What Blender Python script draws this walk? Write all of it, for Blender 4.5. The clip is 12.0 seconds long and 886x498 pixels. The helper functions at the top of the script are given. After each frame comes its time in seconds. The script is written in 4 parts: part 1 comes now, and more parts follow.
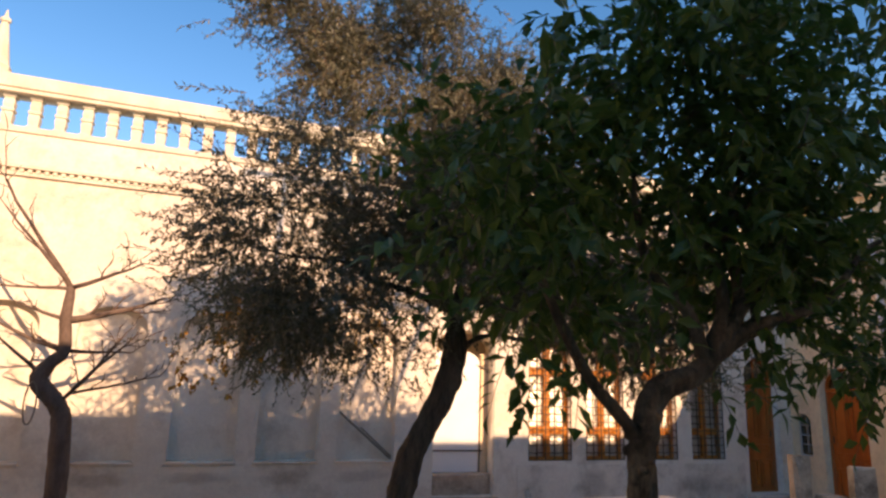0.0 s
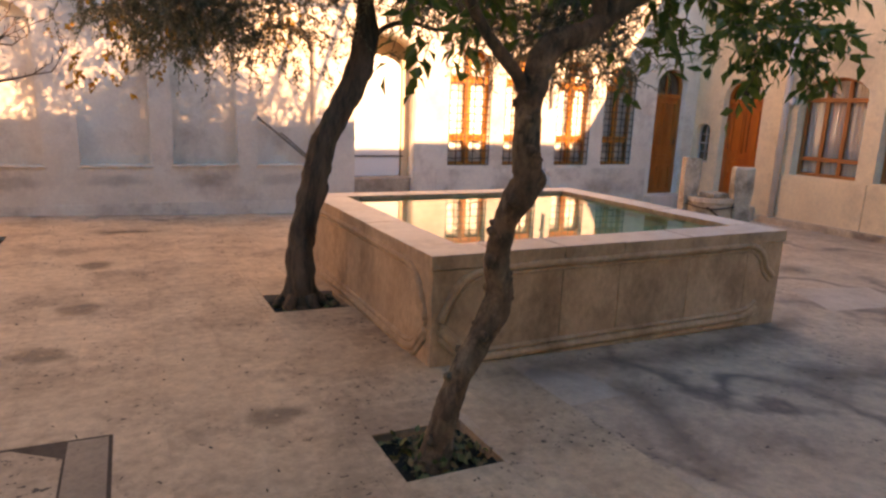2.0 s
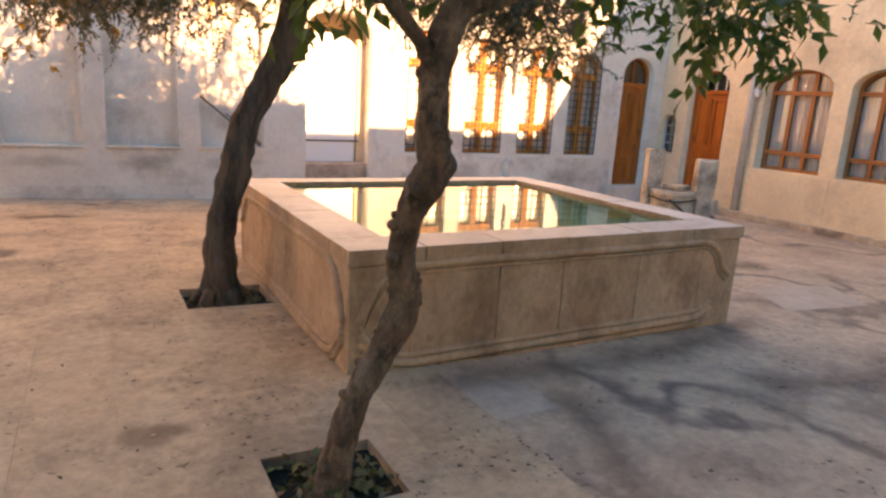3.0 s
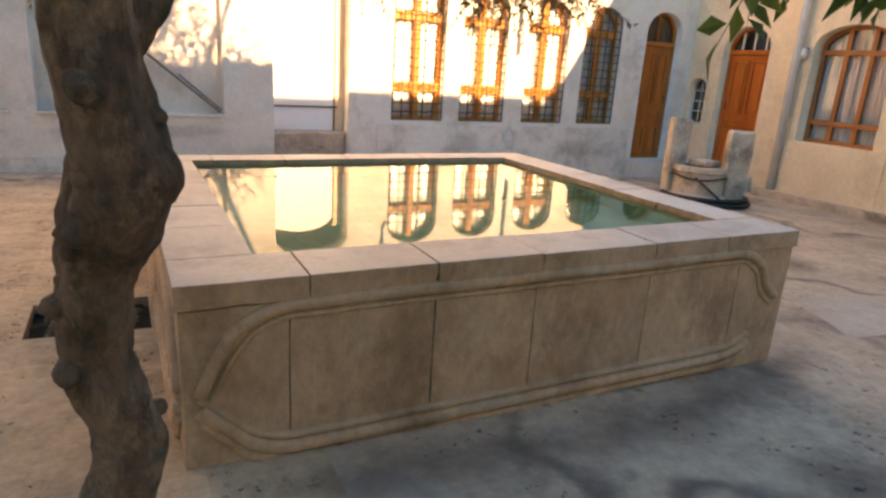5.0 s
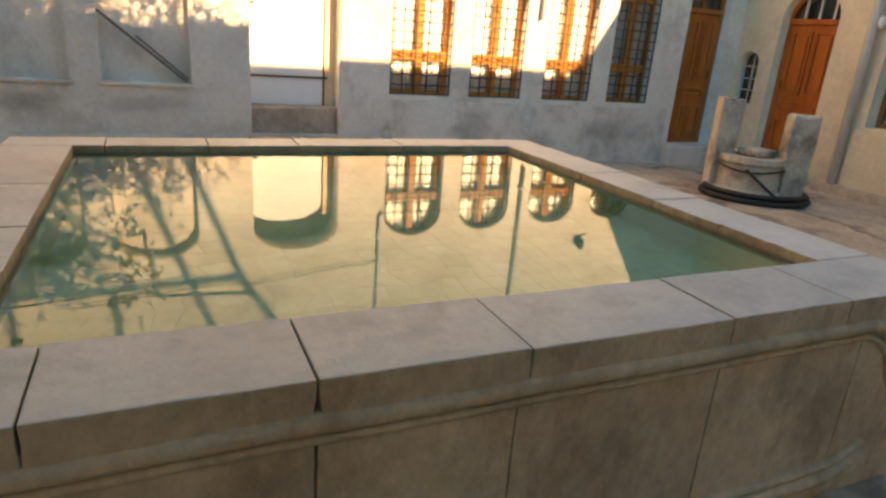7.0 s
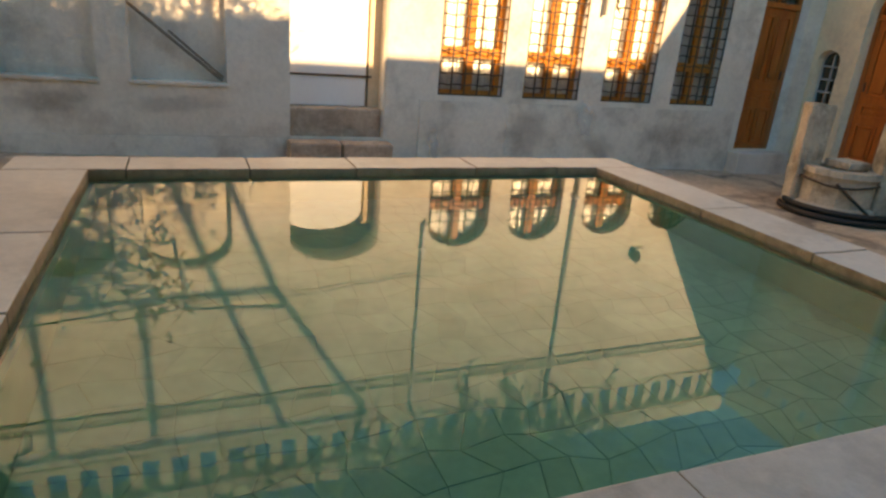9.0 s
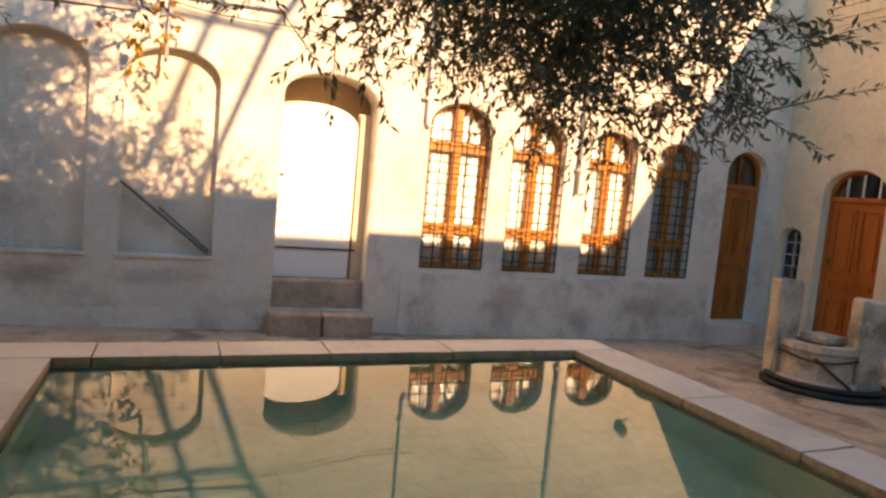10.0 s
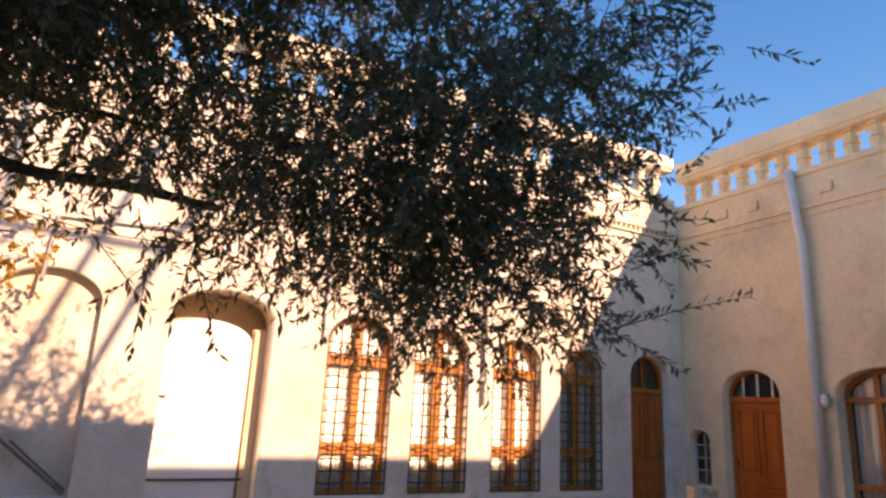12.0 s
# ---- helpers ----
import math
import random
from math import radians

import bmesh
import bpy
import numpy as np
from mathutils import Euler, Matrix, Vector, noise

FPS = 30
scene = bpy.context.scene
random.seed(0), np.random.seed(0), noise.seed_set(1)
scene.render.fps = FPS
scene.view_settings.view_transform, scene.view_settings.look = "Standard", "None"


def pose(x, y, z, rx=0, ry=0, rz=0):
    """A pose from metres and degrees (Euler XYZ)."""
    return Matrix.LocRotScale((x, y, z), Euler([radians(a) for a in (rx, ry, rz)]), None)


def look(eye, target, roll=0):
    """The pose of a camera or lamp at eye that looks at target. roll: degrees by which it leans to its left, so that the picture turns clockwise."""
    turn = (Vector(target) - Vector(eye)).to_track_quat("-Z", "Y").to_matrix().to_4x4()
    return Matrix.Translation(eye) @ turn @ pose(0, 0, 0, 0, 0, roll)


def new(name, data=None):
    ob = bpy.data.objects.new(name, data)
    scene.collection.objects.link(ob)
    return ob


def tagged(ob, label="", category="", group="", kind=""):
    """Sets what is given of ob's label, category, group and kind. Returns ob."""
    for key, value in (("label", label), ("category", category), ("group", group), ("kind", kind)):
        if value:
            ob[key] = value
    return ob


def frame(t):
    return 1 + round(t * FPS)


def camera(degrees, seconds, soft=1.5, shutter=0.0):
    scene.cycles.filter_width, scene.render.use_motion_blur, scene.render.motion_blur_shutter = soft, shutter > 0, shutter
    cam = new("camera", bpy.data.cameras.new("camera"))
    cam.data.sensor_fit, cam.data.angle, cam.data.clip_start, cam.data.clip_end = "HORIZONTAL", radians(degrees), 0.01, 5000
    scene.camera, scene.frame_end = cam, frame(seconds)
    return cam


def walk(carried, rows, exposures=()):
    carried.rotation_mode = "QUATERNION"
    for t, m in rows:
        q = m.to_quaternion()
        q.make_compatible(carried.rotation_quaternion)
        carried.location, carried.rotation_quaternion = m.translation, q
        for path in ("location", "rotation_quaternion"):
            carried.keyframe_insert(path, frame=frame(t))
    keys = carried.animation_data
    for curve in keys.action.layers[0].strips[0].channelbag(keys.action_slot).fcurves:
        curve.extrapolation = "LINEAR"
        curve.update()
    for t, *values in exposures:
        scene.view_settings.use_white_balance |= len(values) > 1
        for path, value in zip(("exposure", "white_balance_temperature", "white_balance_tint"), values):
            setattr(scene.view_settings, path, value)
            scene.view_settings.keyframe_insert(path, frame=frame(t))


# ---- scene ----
cam = camera(70.0, 12.0, soft=2.5)
METRES, EYE, TILT, LEAN, TURN = 5.0, 1.81, 0.0, 0.0, -19.5
ROWS = [
    (0.0, 0.0, 0.0, 0.0, -0.4, 12.22, -1.86),
    (0.5, 0.0035, -0.0059, -0.0114, -3.5, 6.56, -1.55),
    (1.0, -0.0355, -0.0114, -0.0236, -6.05, -0.51, -1.4),
    (1.5, -0.0110, -0.0089, -0.0394, -6.38, -8.42, -1.43),
    (2.0, 0.0284, 0.0007, -0.0513, -6.65, -12.23, -2.05),
    (2.5, 0.0628, 0.0205, -0.0575, -7.9, -12.91, -2.82),
    (3.0, 0.0928, 0.0708, -0.0593, -8.87, -13.18, -3.32),
    (5.0, 0.2204, 0.3064, -0.067, -6.82, -16.29, -3.5),
    (5.5, 0.2618, 0.3681, -0.0723, -5.25, -16.56, -3.48),
    (6.0, 0.2855, 0.4285, -0.079, -5.01, -17.06, -3.66),
    (6.5, 0.2926, 0.4932, -0.0787, -5.05, -17.83, -4.1),
    (7.0, 0.3041, 0.544, -0.0823, -4.24, -18.65, -4.25),
    (9.0, 0.2591, 0.6785, -0.0779, -1.62, -19.53, -4.58),
    (9.5, 0.262, 0.6857, -0.0668, -2.31, -13.42, -5.32),
    (10.0, 0.2638, 0.6884, -0.0567, -3.07, -4.84, -5.15),
    (10.5, 0.2583, 0.6875, -0.0456, -4.96, 2.63, -4.64),
    (11.0, 0.2551, 0.6935, -0.042, -7.12, 6.01, -3.7),
    (11.5, 0.2761, 0.7023, -0.0399, -8.91, 11.42, -3.31),
    (12.0, 0.3169, 0.7117, -0.0391, -9.84, 14.22, -2.92),
]
walk(cam, [(t, pose(0, 0, EYE, TILT, LEAN, TURN) @ pose(METRES * x, METRES * y, METRES * z, 90 + pitch, roll, yaw)) for t, x, y, z, yaw, pitch, roll in ROWS],
     exposures=[(0.0, 1.16, 10472, 36), (0.5, 1.51, 12269, 49), (1.0, 1.79, 13657, 56), (1.5, 1.96, 14121, 52), (2.0, 2.21, 14236, 47), (2.5, 2.55, 14121, 43), (3.0, 2.68, 14121, 42), (5.0, 2.57, 13228, 32), (7.0, 2.14, 13007, 21), (9.0, 1.84, 12677, 20), (10.0, 1.68, 12346, 32), (11.0, 1.58, 11023, 38), (12.0, 1.43, 10142, 42)])

# ---- light ----
SUN = Vector((0.26, -1.0, 0.42)).normalized()
world = bpy.data.worlds.new("sky")
scene.world = world
world.use_nodes = True
wn = world.node_tree.nodes
sky = wn.new("ShaderNodeTexSky")
sky.sky_type = "NISHITA"
sky.sun_disc = False
sky.sun_elevation = math.asin(SUN.z)
sky.sun_rotation = math.atan2(SUN.x, SUN.y)
sky.air_density, sky.dust_density, sky.ozone_density = 1.0, 0.1, 3.0
wn["Background"].inputs["Strength"].default_value = 0.134
deep = wn.new("ShaderNodeHueSaturation")
deep.inputs["Saturation"].default_value = 1.36
world.node_tree.links.new(sky.outputs[0], deep.inputs["Color"])
world.node_tree.links.new(deep.outputs[0], wn["Background"].inputs["Color"])
sun = new("sun", bpy.data.lights.new("sun", "SUN"))
sun.data.energy = 2.9
sun.data.angle = radians(0.42)
sun.data.color = (1.0, 0.89, 0.725)
sun.matrix_world = look(SUN * 40, (0, 0, 0))

# ---- materials ----
MATS = {}


def rgb(c, k=1.0):
    return (c[0] * k, c[1] * k, c[2] * k, 1.0)


def surface(name, base, dark, rough=0.85, scale=1.2, fine=28.0, bump=0.25, spots=0.35, stain=None, stain_scale=0.5, island=0.0, stretch=(1, 1, 1), edge=(0.52, 0.70), streak=None, pits=None, metal=0.0, spec=0.35):
    """A mottled surface: large blotches from base to dark, fine grain, optional stains of another colour, fine relief."""
    mat = bpy.data.materials.new(name)
    mat.use_nodes = True
    nt = mat.node_tree
    n, l = nt.nodes, nt.links
    p = n["Principled BSDF"]
    co = n.new("ShaderNodeNewGeometry")
    mp = n.new("ShaderNodeMapping")
    mp.inputs["Scale"].default_value = stretch
    l.new(co.outputs["Position"], mp.inputs["Vector"])

    def nz(s, detail, rough_=0.6):
        t = n.new("ShaderNodeTexNoise")
        t.inputs["Scale"].default_value, t.inputs["Detail"].default_value, t.inputs["Roughness"].default_value = s, detail, rough_
        l.new(mp.outputs[0], t.inputs["Vector"])
        return t

    def ramp(src, a, b):
        r = n.new("ShaderNodeMapRange")
        r.inputs["From Min"].default_value, r.inputs["From Max"].default_value = a, b
        l.new(src, r.inputs["Value"])
        return r.outputs[0]

    def mix(fac, a, b, blend="MIX"):
        m = n.new("ShaderNodeMix")
        m.data_type, m.blend_type = "RGBA", blend
        for sock, v in ((0, fac), (6, a), (7, b)):
            if isinstance(v, (float, int)):
                m.inputs[sock].default_value = v
            elif isinstance(v, tuple):
                m.inputs[sock].default_value = v
            else:
                l.new(v, m.inputs[sock])
        return m.outputs[2]

    big, small = nz(scale, 6), nz(fine, 4, 0.7)
    col = mix(ramp(big.outputs[0], 0.38, 0.68), rgb(base), rgb(dark))
    if stain:
        st = nz(stain_scale, 8, 0.72)
        col = mix(ramp(st.outputs[0], *edge), col, rgb(stain))
    if streak:
        st, area = nz(0.55, 5, 0.5), nz(0.35, 2)
        off = n.new("ShaderNodeMath")
        off.operation = "SUBTRACT"
        off.inputs[1].default_value = 0.5
        l.new(st.outputs[0], off.inputs[0])
        ab = n.new("ShaderNodeMath")
        ab.operation = "ABSOLUTE"
        l.new(off.outputs[0], ab.inputs[0])
        near = n.new("ShaderNodeMapRange")
        near.interpolation_type = "SMOOTHSTEP"
        near.inputs["From Min"].default_value, near.inputs["From Max"].default_value = 0.0, 0.035
        near.inputs["To Min"].default_value, near.inputs["To Max"].default_value = 0.85, 0.0
        l.new(ab.outputs[0], near.inputs["Value"])
        mul = n.new("ShaderNodeMath")
        mul.operation = "MULTIPLY"
        l.new(near.outputs[0], mul.inputs[0])
        l.new(ramp(area.outputs[0], 0.40, 0.55), mul.inputs[1])
        col = mix(mul.outputs[0], col, rgb(streak))
    if pits:
        hole, area = nz(26.0, 3, 0.55), nz(2.6, 3)
        both = n.new("ShaderNodeMath")
        both.operation = "MULTIPLY"
        l.new(ramp(hole.outputs[0], 0.61, 0.66), both.inputs[0])
        l.new(ramp(area.outputs[0], 0.50, 0.60), both.inputs[1])
        col = mix(both.outputs[0], col, rgb(pits))
    grain = mix(ramp(small.outputs[0], 0.35, 0.75), rgb((1, 1, 1)), rgb((1 - spots, 1 - spots, 1 - spots)))
    col = mix(1.0, col, grain, "MULTIPLY")
    if island:
        info = n.new("ShaderNodeObjectInfo")
        v = n.new("ShaderNodeMapRange")
        v.inputs["To Min"].default_value, v.inputs["To Max"].default_value = 1 - island, 1 + island * 0.4
        l.new(info.outputs["Random"], v.inputs["Value"])
        cc = n.new("ShaderNodeCombineColor")
        for i in range(3):
            l.new(v.outputs[0], cc.inputs[i])
        col = mix(1.0, col, cc.outputs[0], "MULTIPLY")
    l.new(col, p.inputs["Base Color"])
    rr = n.new("ShaderNodeMapRange")
    rr.inputs["To Min"].default_value, rr.inputs["To Max"].default_value = max(rough - 0.12, 0.03), min(rough + 0.1, 1)
    l.new(big.outputs[0], rr.inputs["Value"])
    l.new(rr.outputs[0], p.inputs["Roughness"])
    p.inputs["Metallic"].default_value = metal
    p.inputs["Specular IOR Level"].default_value = spec
    if bump:
        add = n.new("ShaderNodeMath")
        add.operation = "ADD"
        l.new(big.outputs[0], add.inputs[0])
        l.new(small.outputs[0], add.inputs[1])
        b = n.new("ShaderNodeBump")
        b.inputs["Strength"].default_value, b.inputs["Distance"].default_value = bump, 0.012
        l.new(add.outputs[0], b.inputs["Height"])
        l.new(b.outputs[0], p.inputs["Normal"])
    return mat


def leafy(name, a, b, gloss=0.4, through_light=0.25):
    """Leaves that differ one from another, with some light coming through."""
    mat = bpy.data.materials.new(name)
    mat.use_nodes = True
    n, l = mat.node_tree.nodes, mat.node_tree.links
    p = n["Principled BSDF"]
    geo = n.new("ShaderNodeNewGeometry")
    m = n.new("ShaderNodeMix")
    m.data_type = "RGBA"
    m.inputs[6].default_value, m.inputs[7].default_value = rgb(a), rgb(b)
    l.new(geo.outputs["Random Per Island"], m.inputs[0])
    l.new(m.outputs[2], p.inputs["Base Color"])
    p.inputs["Roughness"].default_value = gloss
    tr = n.new("ShaderNodeBsdfTranslucent")
    l.new(m.outputs[2], tr.inputs["Color"])
    ms = n.new("ShaderNodeMixShader")
    ms.inputs[0].default_value = through_light
    l.new(p.outputs[0], ms.inputs[1])
    l.new(tr.outputs[0], ms.inputs[2])
    l.new(ms.outputs[0], n["Material Output"].inputs["Surface"])
    return mat


def clear(name, color, rough, ior):
    mat = bpy.data.materials.new(name)
    mat.use_nodes = True
    n, l = mat.node_tree.nodes, mat.node_tree.links
    p = n["Principled BSDF"]
    p.inputs["Base Color"].default_value = rgb(color)
    p.inputs["Roughness"].default_value = rough
    p.inputs["IOR"].default_value = ior
    p.inputs["Transmission Weight"].default_value = 1.0
    return mat


PLASTER = surface("lime_plaster", (0.83, 0.745, 0.62), (0.72, 0.625, 0.50), 0.9, 1.3, 22, 0.55, 0.14, (0.54, 0.445, 0.345), 1.5, edge=(0.50, 0.70))
LIMESTONE = surface("limestone_wall", (0.90, 0.69, 0.46), (0.80, 0.60, 0.395), 0.88, 1.4, 18, 0.45, 0.16, (0.62, 0.47, 0.32), 0.9)
CARVED = surface("carved_stone", (0.74, 0.66, 0.52), (0.62, 0.53, 0.40), 0.85, 3.0, 30, 0.3, 0.2)
PAVING = surface("worn_paving", (0.70, 0.515, 0.365), (0.52, 0.375, 0.26), 0.6, 1.3, 14, 0.5, 0.38, (0.35, 0.25, 0.185), 0.8, edge=(0.48, 0.68), streak=(0.15, 0.11, 0.09), pits=(0.13, 0.09, 0.07), island=0.06)
SLAB = surface("paving_slab", (0.70, 0.505, 0.335), (0.53, 0.375, 0.245), 0.62, 1.9, 16, 0.5, 0.38, (0.34, 0.24, 0.165), 1.3, edge=(0.48, 0.68), island=0.12, pits=(0.10, 0.068, 0.048))
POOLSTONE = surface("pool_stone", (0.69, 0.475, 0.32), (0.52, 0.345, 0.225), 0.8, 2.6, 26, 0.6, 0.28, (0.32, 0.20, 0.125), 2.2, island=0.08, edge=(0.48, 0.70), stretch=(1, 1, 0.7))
STEPSTONE = surface("worn_step_stone", (0.62, 0.45, 0.325), (0.46, 0.32, 0.225), 0.85, 4.0, 26, 0.7, 0.3, (0.30, 0.20, 0.14), 3.0, edge=(0.48, 0.68))
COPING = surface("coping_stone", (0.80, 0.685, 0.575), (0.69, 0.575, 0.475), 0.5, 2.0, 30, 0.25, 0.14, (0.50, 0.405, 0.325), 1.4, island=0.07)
MOULD = surface("moulding_stone", (0.60, 0.455, 0.31), (0.41, 0.30, 0.20), 0.8, 5.0, 40, 0.4, 0.25)
BASIN = surface("pool_lining", (0.215, 0.55, 0.365), (0.16, 0.45, 0.30), 0.7, 1.5, 12, 0.1, 0.12, (0.24, 0.50, 0.32), 0.8)
BASINSTONE = surface("basin_stone", (0.26, 0.63, 0.42), (0.19, 0.52, 0.345), 0.7, 3.0, 20, 0.2, 0.15, (0.27, 0.55, 0.36), 2.0, island=0.10)
PINE = surface("varnished_pine", (0.66, 0.235, 0.040), (0.50, 0.150, 0.025), 0.42, 5.0, 30, 0.12, 0.25, stretch=(1, 1, 0.12))
DARKPINE = surface("stained_wood_door", (0.64, 0.150, 0.024), (0.48, 0.092, 0.015), 0.45, 5.0, 30, 0.15, 0.3, stretch=(1, 1, 0.12))
BROWNDOOR = surface("brown_wood_door", (0.58, 0.160, 0.030), (0.42, 0.100, 0.018), 0.5, 5.0, 30, 0.15, 0.3, stretch=(1, 1, 0.12))
REDPINE = surface("red_brown_frame_wood", (0.46, 0.155, 0.048), (0.33, 0.10, 0.030), 0.5, 5.0, 30, 0.12, 0.25, stretch=(1, 1, 0.12))
WHITEPAINT = surface("white_painted_steel", (0.84, 0.83, 0.79), (0.80, 0.79, 0.74), 0.45, 1.5, 30, 0.05, 0.04)
IRON = surface("dark_iron", (0.085, 0.062, 0.048), (0.15, 0.088, 0.055), 0.6, 8.0, 60, 0.2, 0.3, metal=0.4)
GREYPIPE = surface("grey_pipe", (0.52, 0.49, 0.46), (0.42, 0.39, 0.36), 0.55, 4.0, 40, 0.1, 0.15)
WHITEPIPE = surface("white_pipe", (0.74, 0.70, 0.66), (0.64, 0.60, 0.56), 0.5, 4.0, 40, 0.1, 0.1)
CURTAIN = surface("curtain_cloth", (0.80, 0.76, 0.70), (0.68, 0.63, 0.57), 0.95, 6.0, 60, 0.2, 0.08, stretch=(6, 6, 0.3))
DARKROOM = surface("room_shade_colour", (0.10, 0.085, 0.07), (0.07, 0.06, 0.05), 0.9, 2.0, 20, 0.1, 0.2)
BARK = surface("rough_bark", (0.225, 0.155, 0.108), (0.070, 0.047, 0.034), 0.95, 11.0, 55, 1.0, 0.45, stretch=(1, 1, 0.22))
LIGHTBARK = surface("citrus_bark", (0.20, 0.135, 0.092), (0.066, 0.045, 0.033), 0.92, 13.0, 60, 1.0, 0.45, (0.30, 0.22, 0.15), 9.0, stretch=(1, 1, 0.6), edge=(0.50, 0.63))
GREYBARK = surface("bare_bark", (0.20, 0.135, 0.105), (0.115, 0.077, 0.06), 0.92, 9.0, 50, 0.8, 0.35, stretch=(1, 1, 0.35))
SOIL = surface("dark_soil", (0.040, 0.030, 0.022), (0.022, 0.017, 0.013), 0.95, 14.0, 60, 1.0, 0.4)
RUBBER = surface("black_rubber", (0.022, 0.019, 0.017), (0.035, 0.028, 0.024), 0.6, 6.0, 40, 0.15, 0.3)
OLDWOOD = surface("weathered_wood", (0.36, 0.285, 0.215), (0.20, 0.15, 0.11), 0.9, 4.0, 40, 0.4, 0.35, stretch=(0.3, 1, 1))
STAINMAT = surface("old_stain", (0.40, 0.295, 0.205), (0.33, 0.24, 0.165), 0.75, 4.0, 30, 0.3, 0.3)
OLIVE_LEAF = leafy("olive_leaves", (0.115, 0.115, 0.060), (0.27, 0.26, 0.18), 0.5, 0.46)
CITRUS_LEAF = leafy("citrus_leaves", (0.055, 0.112, 0.018), (0.145, 0.215, 0.042), 0.42, 0.36)
YELLOW_LEAF = leafy("yellow_leaves", (0.45, 0.24, 0.02), (0.30, 0.13, 0.02), 0.6, 0.35)
FALLEN_LEAF = leafy("fallen_leaves", (0.10, 0.15, 0.05), (0.16, 0.10, 0.05), 0.6, 0.1)
GLASS = clear("window_glass", (0.95, 0.97, 0.96), 0.02, 1.45)
WATER = clear("pool_water", (0.80, 0.95, 0.88), 0.004, 1.33)
wnodes, wlinks = WATER.node_tree.nodes, WATER.node_tree.links
ripple = wnodes.new("ShaderNodeTexNoise")
ripple.inputs["Scale"].default_value = 2.5
ripple.inputs["Detail"].default_value = 2
rb = wnodes.new("ShaderNodeBump")
rb.inputs["Strength"].default_value, rb.inputs["Distance"].default_value = 0.003, 0.01
wlinks.new(ripple.outputs[0], rb.inputs["Height"])
wlinks.new(rb.outputs[0], wnodes["Principled BSDF"].inputs["Normal"])


# ---- building blocks ----
def spot(ob):
    """Where an unturned thing or part stands in the world."""
    v = Vector((0, 0, 0))
    while ob:
        v += ob.location
        ob = ob.parent
    return v


def thing(name, at, label="", category="", group="", kind=""):
    ob = new(name)
    ob.location = at
    return tagged(ob, label, category, group, kind)


def part(name, data, material, parent=None, label="", smooth=False):
    """Links a bmesh or a mesh, given in world places, as ONE object, under a parent or alone."""
    if isinstance(data, bmesh.types.BMesh):
        me = bpy.data.meshes.new(name)
        data.to_mesh(me)
        data.free()
    else:
        me = data
        me.name = name
    if parent:
        me.transform(Matrix.Translation(-spot(parent)))
    me.materials.clear()
    me.materials.append(material)
    if smooth:
        me.polygons.foreach_set("use_smooth", [True] * len(me.polygons))
    ob = new(name, me)
    ob.parent = parent
    return tagged(ob, label)


def box(bm, x0, x1, y0, y1, z0, z1, bevel=0.0):
    m = Matrix.Translation(((x0 + x1) / 2, (y0 + y1) / 2, (z0 + z1) / 2)) @ Matrix.Diagonal((x1 - x0, y1 - y0, z1 - z0, 1))
    r = bmesh.ops.create_cube(bm, size=1, matrix=m)
    if bevel:
        es = {e for v in r["verts"] for e in v.link_edges}
        bmesh.ops.bevel(bm, geom=list(es), offset=bevel, segments=2, profile=0.6, affect="EDGES")
    return bm


def block(*a, bevel=0.0):
    return box(bmesh.new(), *a, bevel=bevel)


def tube(bm, pts, radii, sides=8, rough=0.0, seed=0):
    """A tapered tube along points."""
    pts = [Vector(p) for p in pts]
    if not isinstance(radii, (list, tuple)):
        radii = [radii] * len(pts)
    rnd = random.Random(seed)
    ref = Vector((0.31, 0.87, 0.2)).normalized()
    rings = []
    for i, p in enumerate(pts):
        d = (pts[min(i + 1, len(pts) - 1)] - pts[max(i - 1, 0)]).normalized()
        a = d.cross(ref)
        if a.length < 0.1:
            a = d.cross(Vector((1, 0, 0)))
        a.normalize()
        b = d.cross(a)
        ring = []
        for k in range(sides):
            w = 2 * math.pi * k / sides
            r = radii[i] * (1 + rough * (rnd.random() - 0.5))
            ring.append(bm.verts.new(p + a * (r * math.cos(w)) + b * (r * math.sin(w))))
        rings.append(ring)
    for r0, r1 in zip(rings, rings[1:]):
        for k in range(sides):
            bm.faces.new((r0[k], r0[(k + 1) % sides], r1[(k + 1) % sides], r1[k]))
    bm.faces.new(rings[0][::-1])
    bm.faces.new(rings[-1])
    return bm


def bar(pts, r, sides=6):
    return tube(bmesh.new(), pts, r, sides)


def smooth_path(pts, n=5):
    """Points on a smooth curve through pts; each point may carry a radius as its fourth number."""
    out = []
    P = [np.array(p, float) for p in pts]
    P = [2 * P[0] - P[1]] + P + [2 * P[-1] - P[-2]]
    for i in range(1, len(P) - 2):
        for k in range(n):
            t = k / n
            out.append(0.5 * (2 * P[i] + (P[i + 1] - P[i - 1]) * t + (2 * P[i - 1] - 5 * P[i] + 4 * P[i + 1] - P[i + 2]) * t ** 2 + (3 * P[i] - P[i - 1] - 3 * P[i + 1] + P[i + 2]) * t ** 3))
    out.append(P[-2])
    return out


YW, XR = 9.65, 10.70      # faces of the long wall and of the side wall
XW, YS = -4.2, -1.6       # faces of the two walls that are behind the camera
FAR = Matrix(((1, 0, 0, 0), (0, 0, 1, YW), (0, 1, 0, 0), (0, 0, 0, 1)))
SIDE = Matrix(((0, 0, 1, XR), (1, 0, 0, 0), (0, 1, 0, 0), (0, 0, 0, 1)))


def floor_z(x, y):
    """The yard falls a little to one corner."""
    return 0.11 - 0.025 * x - 0.015 * (y - 3)


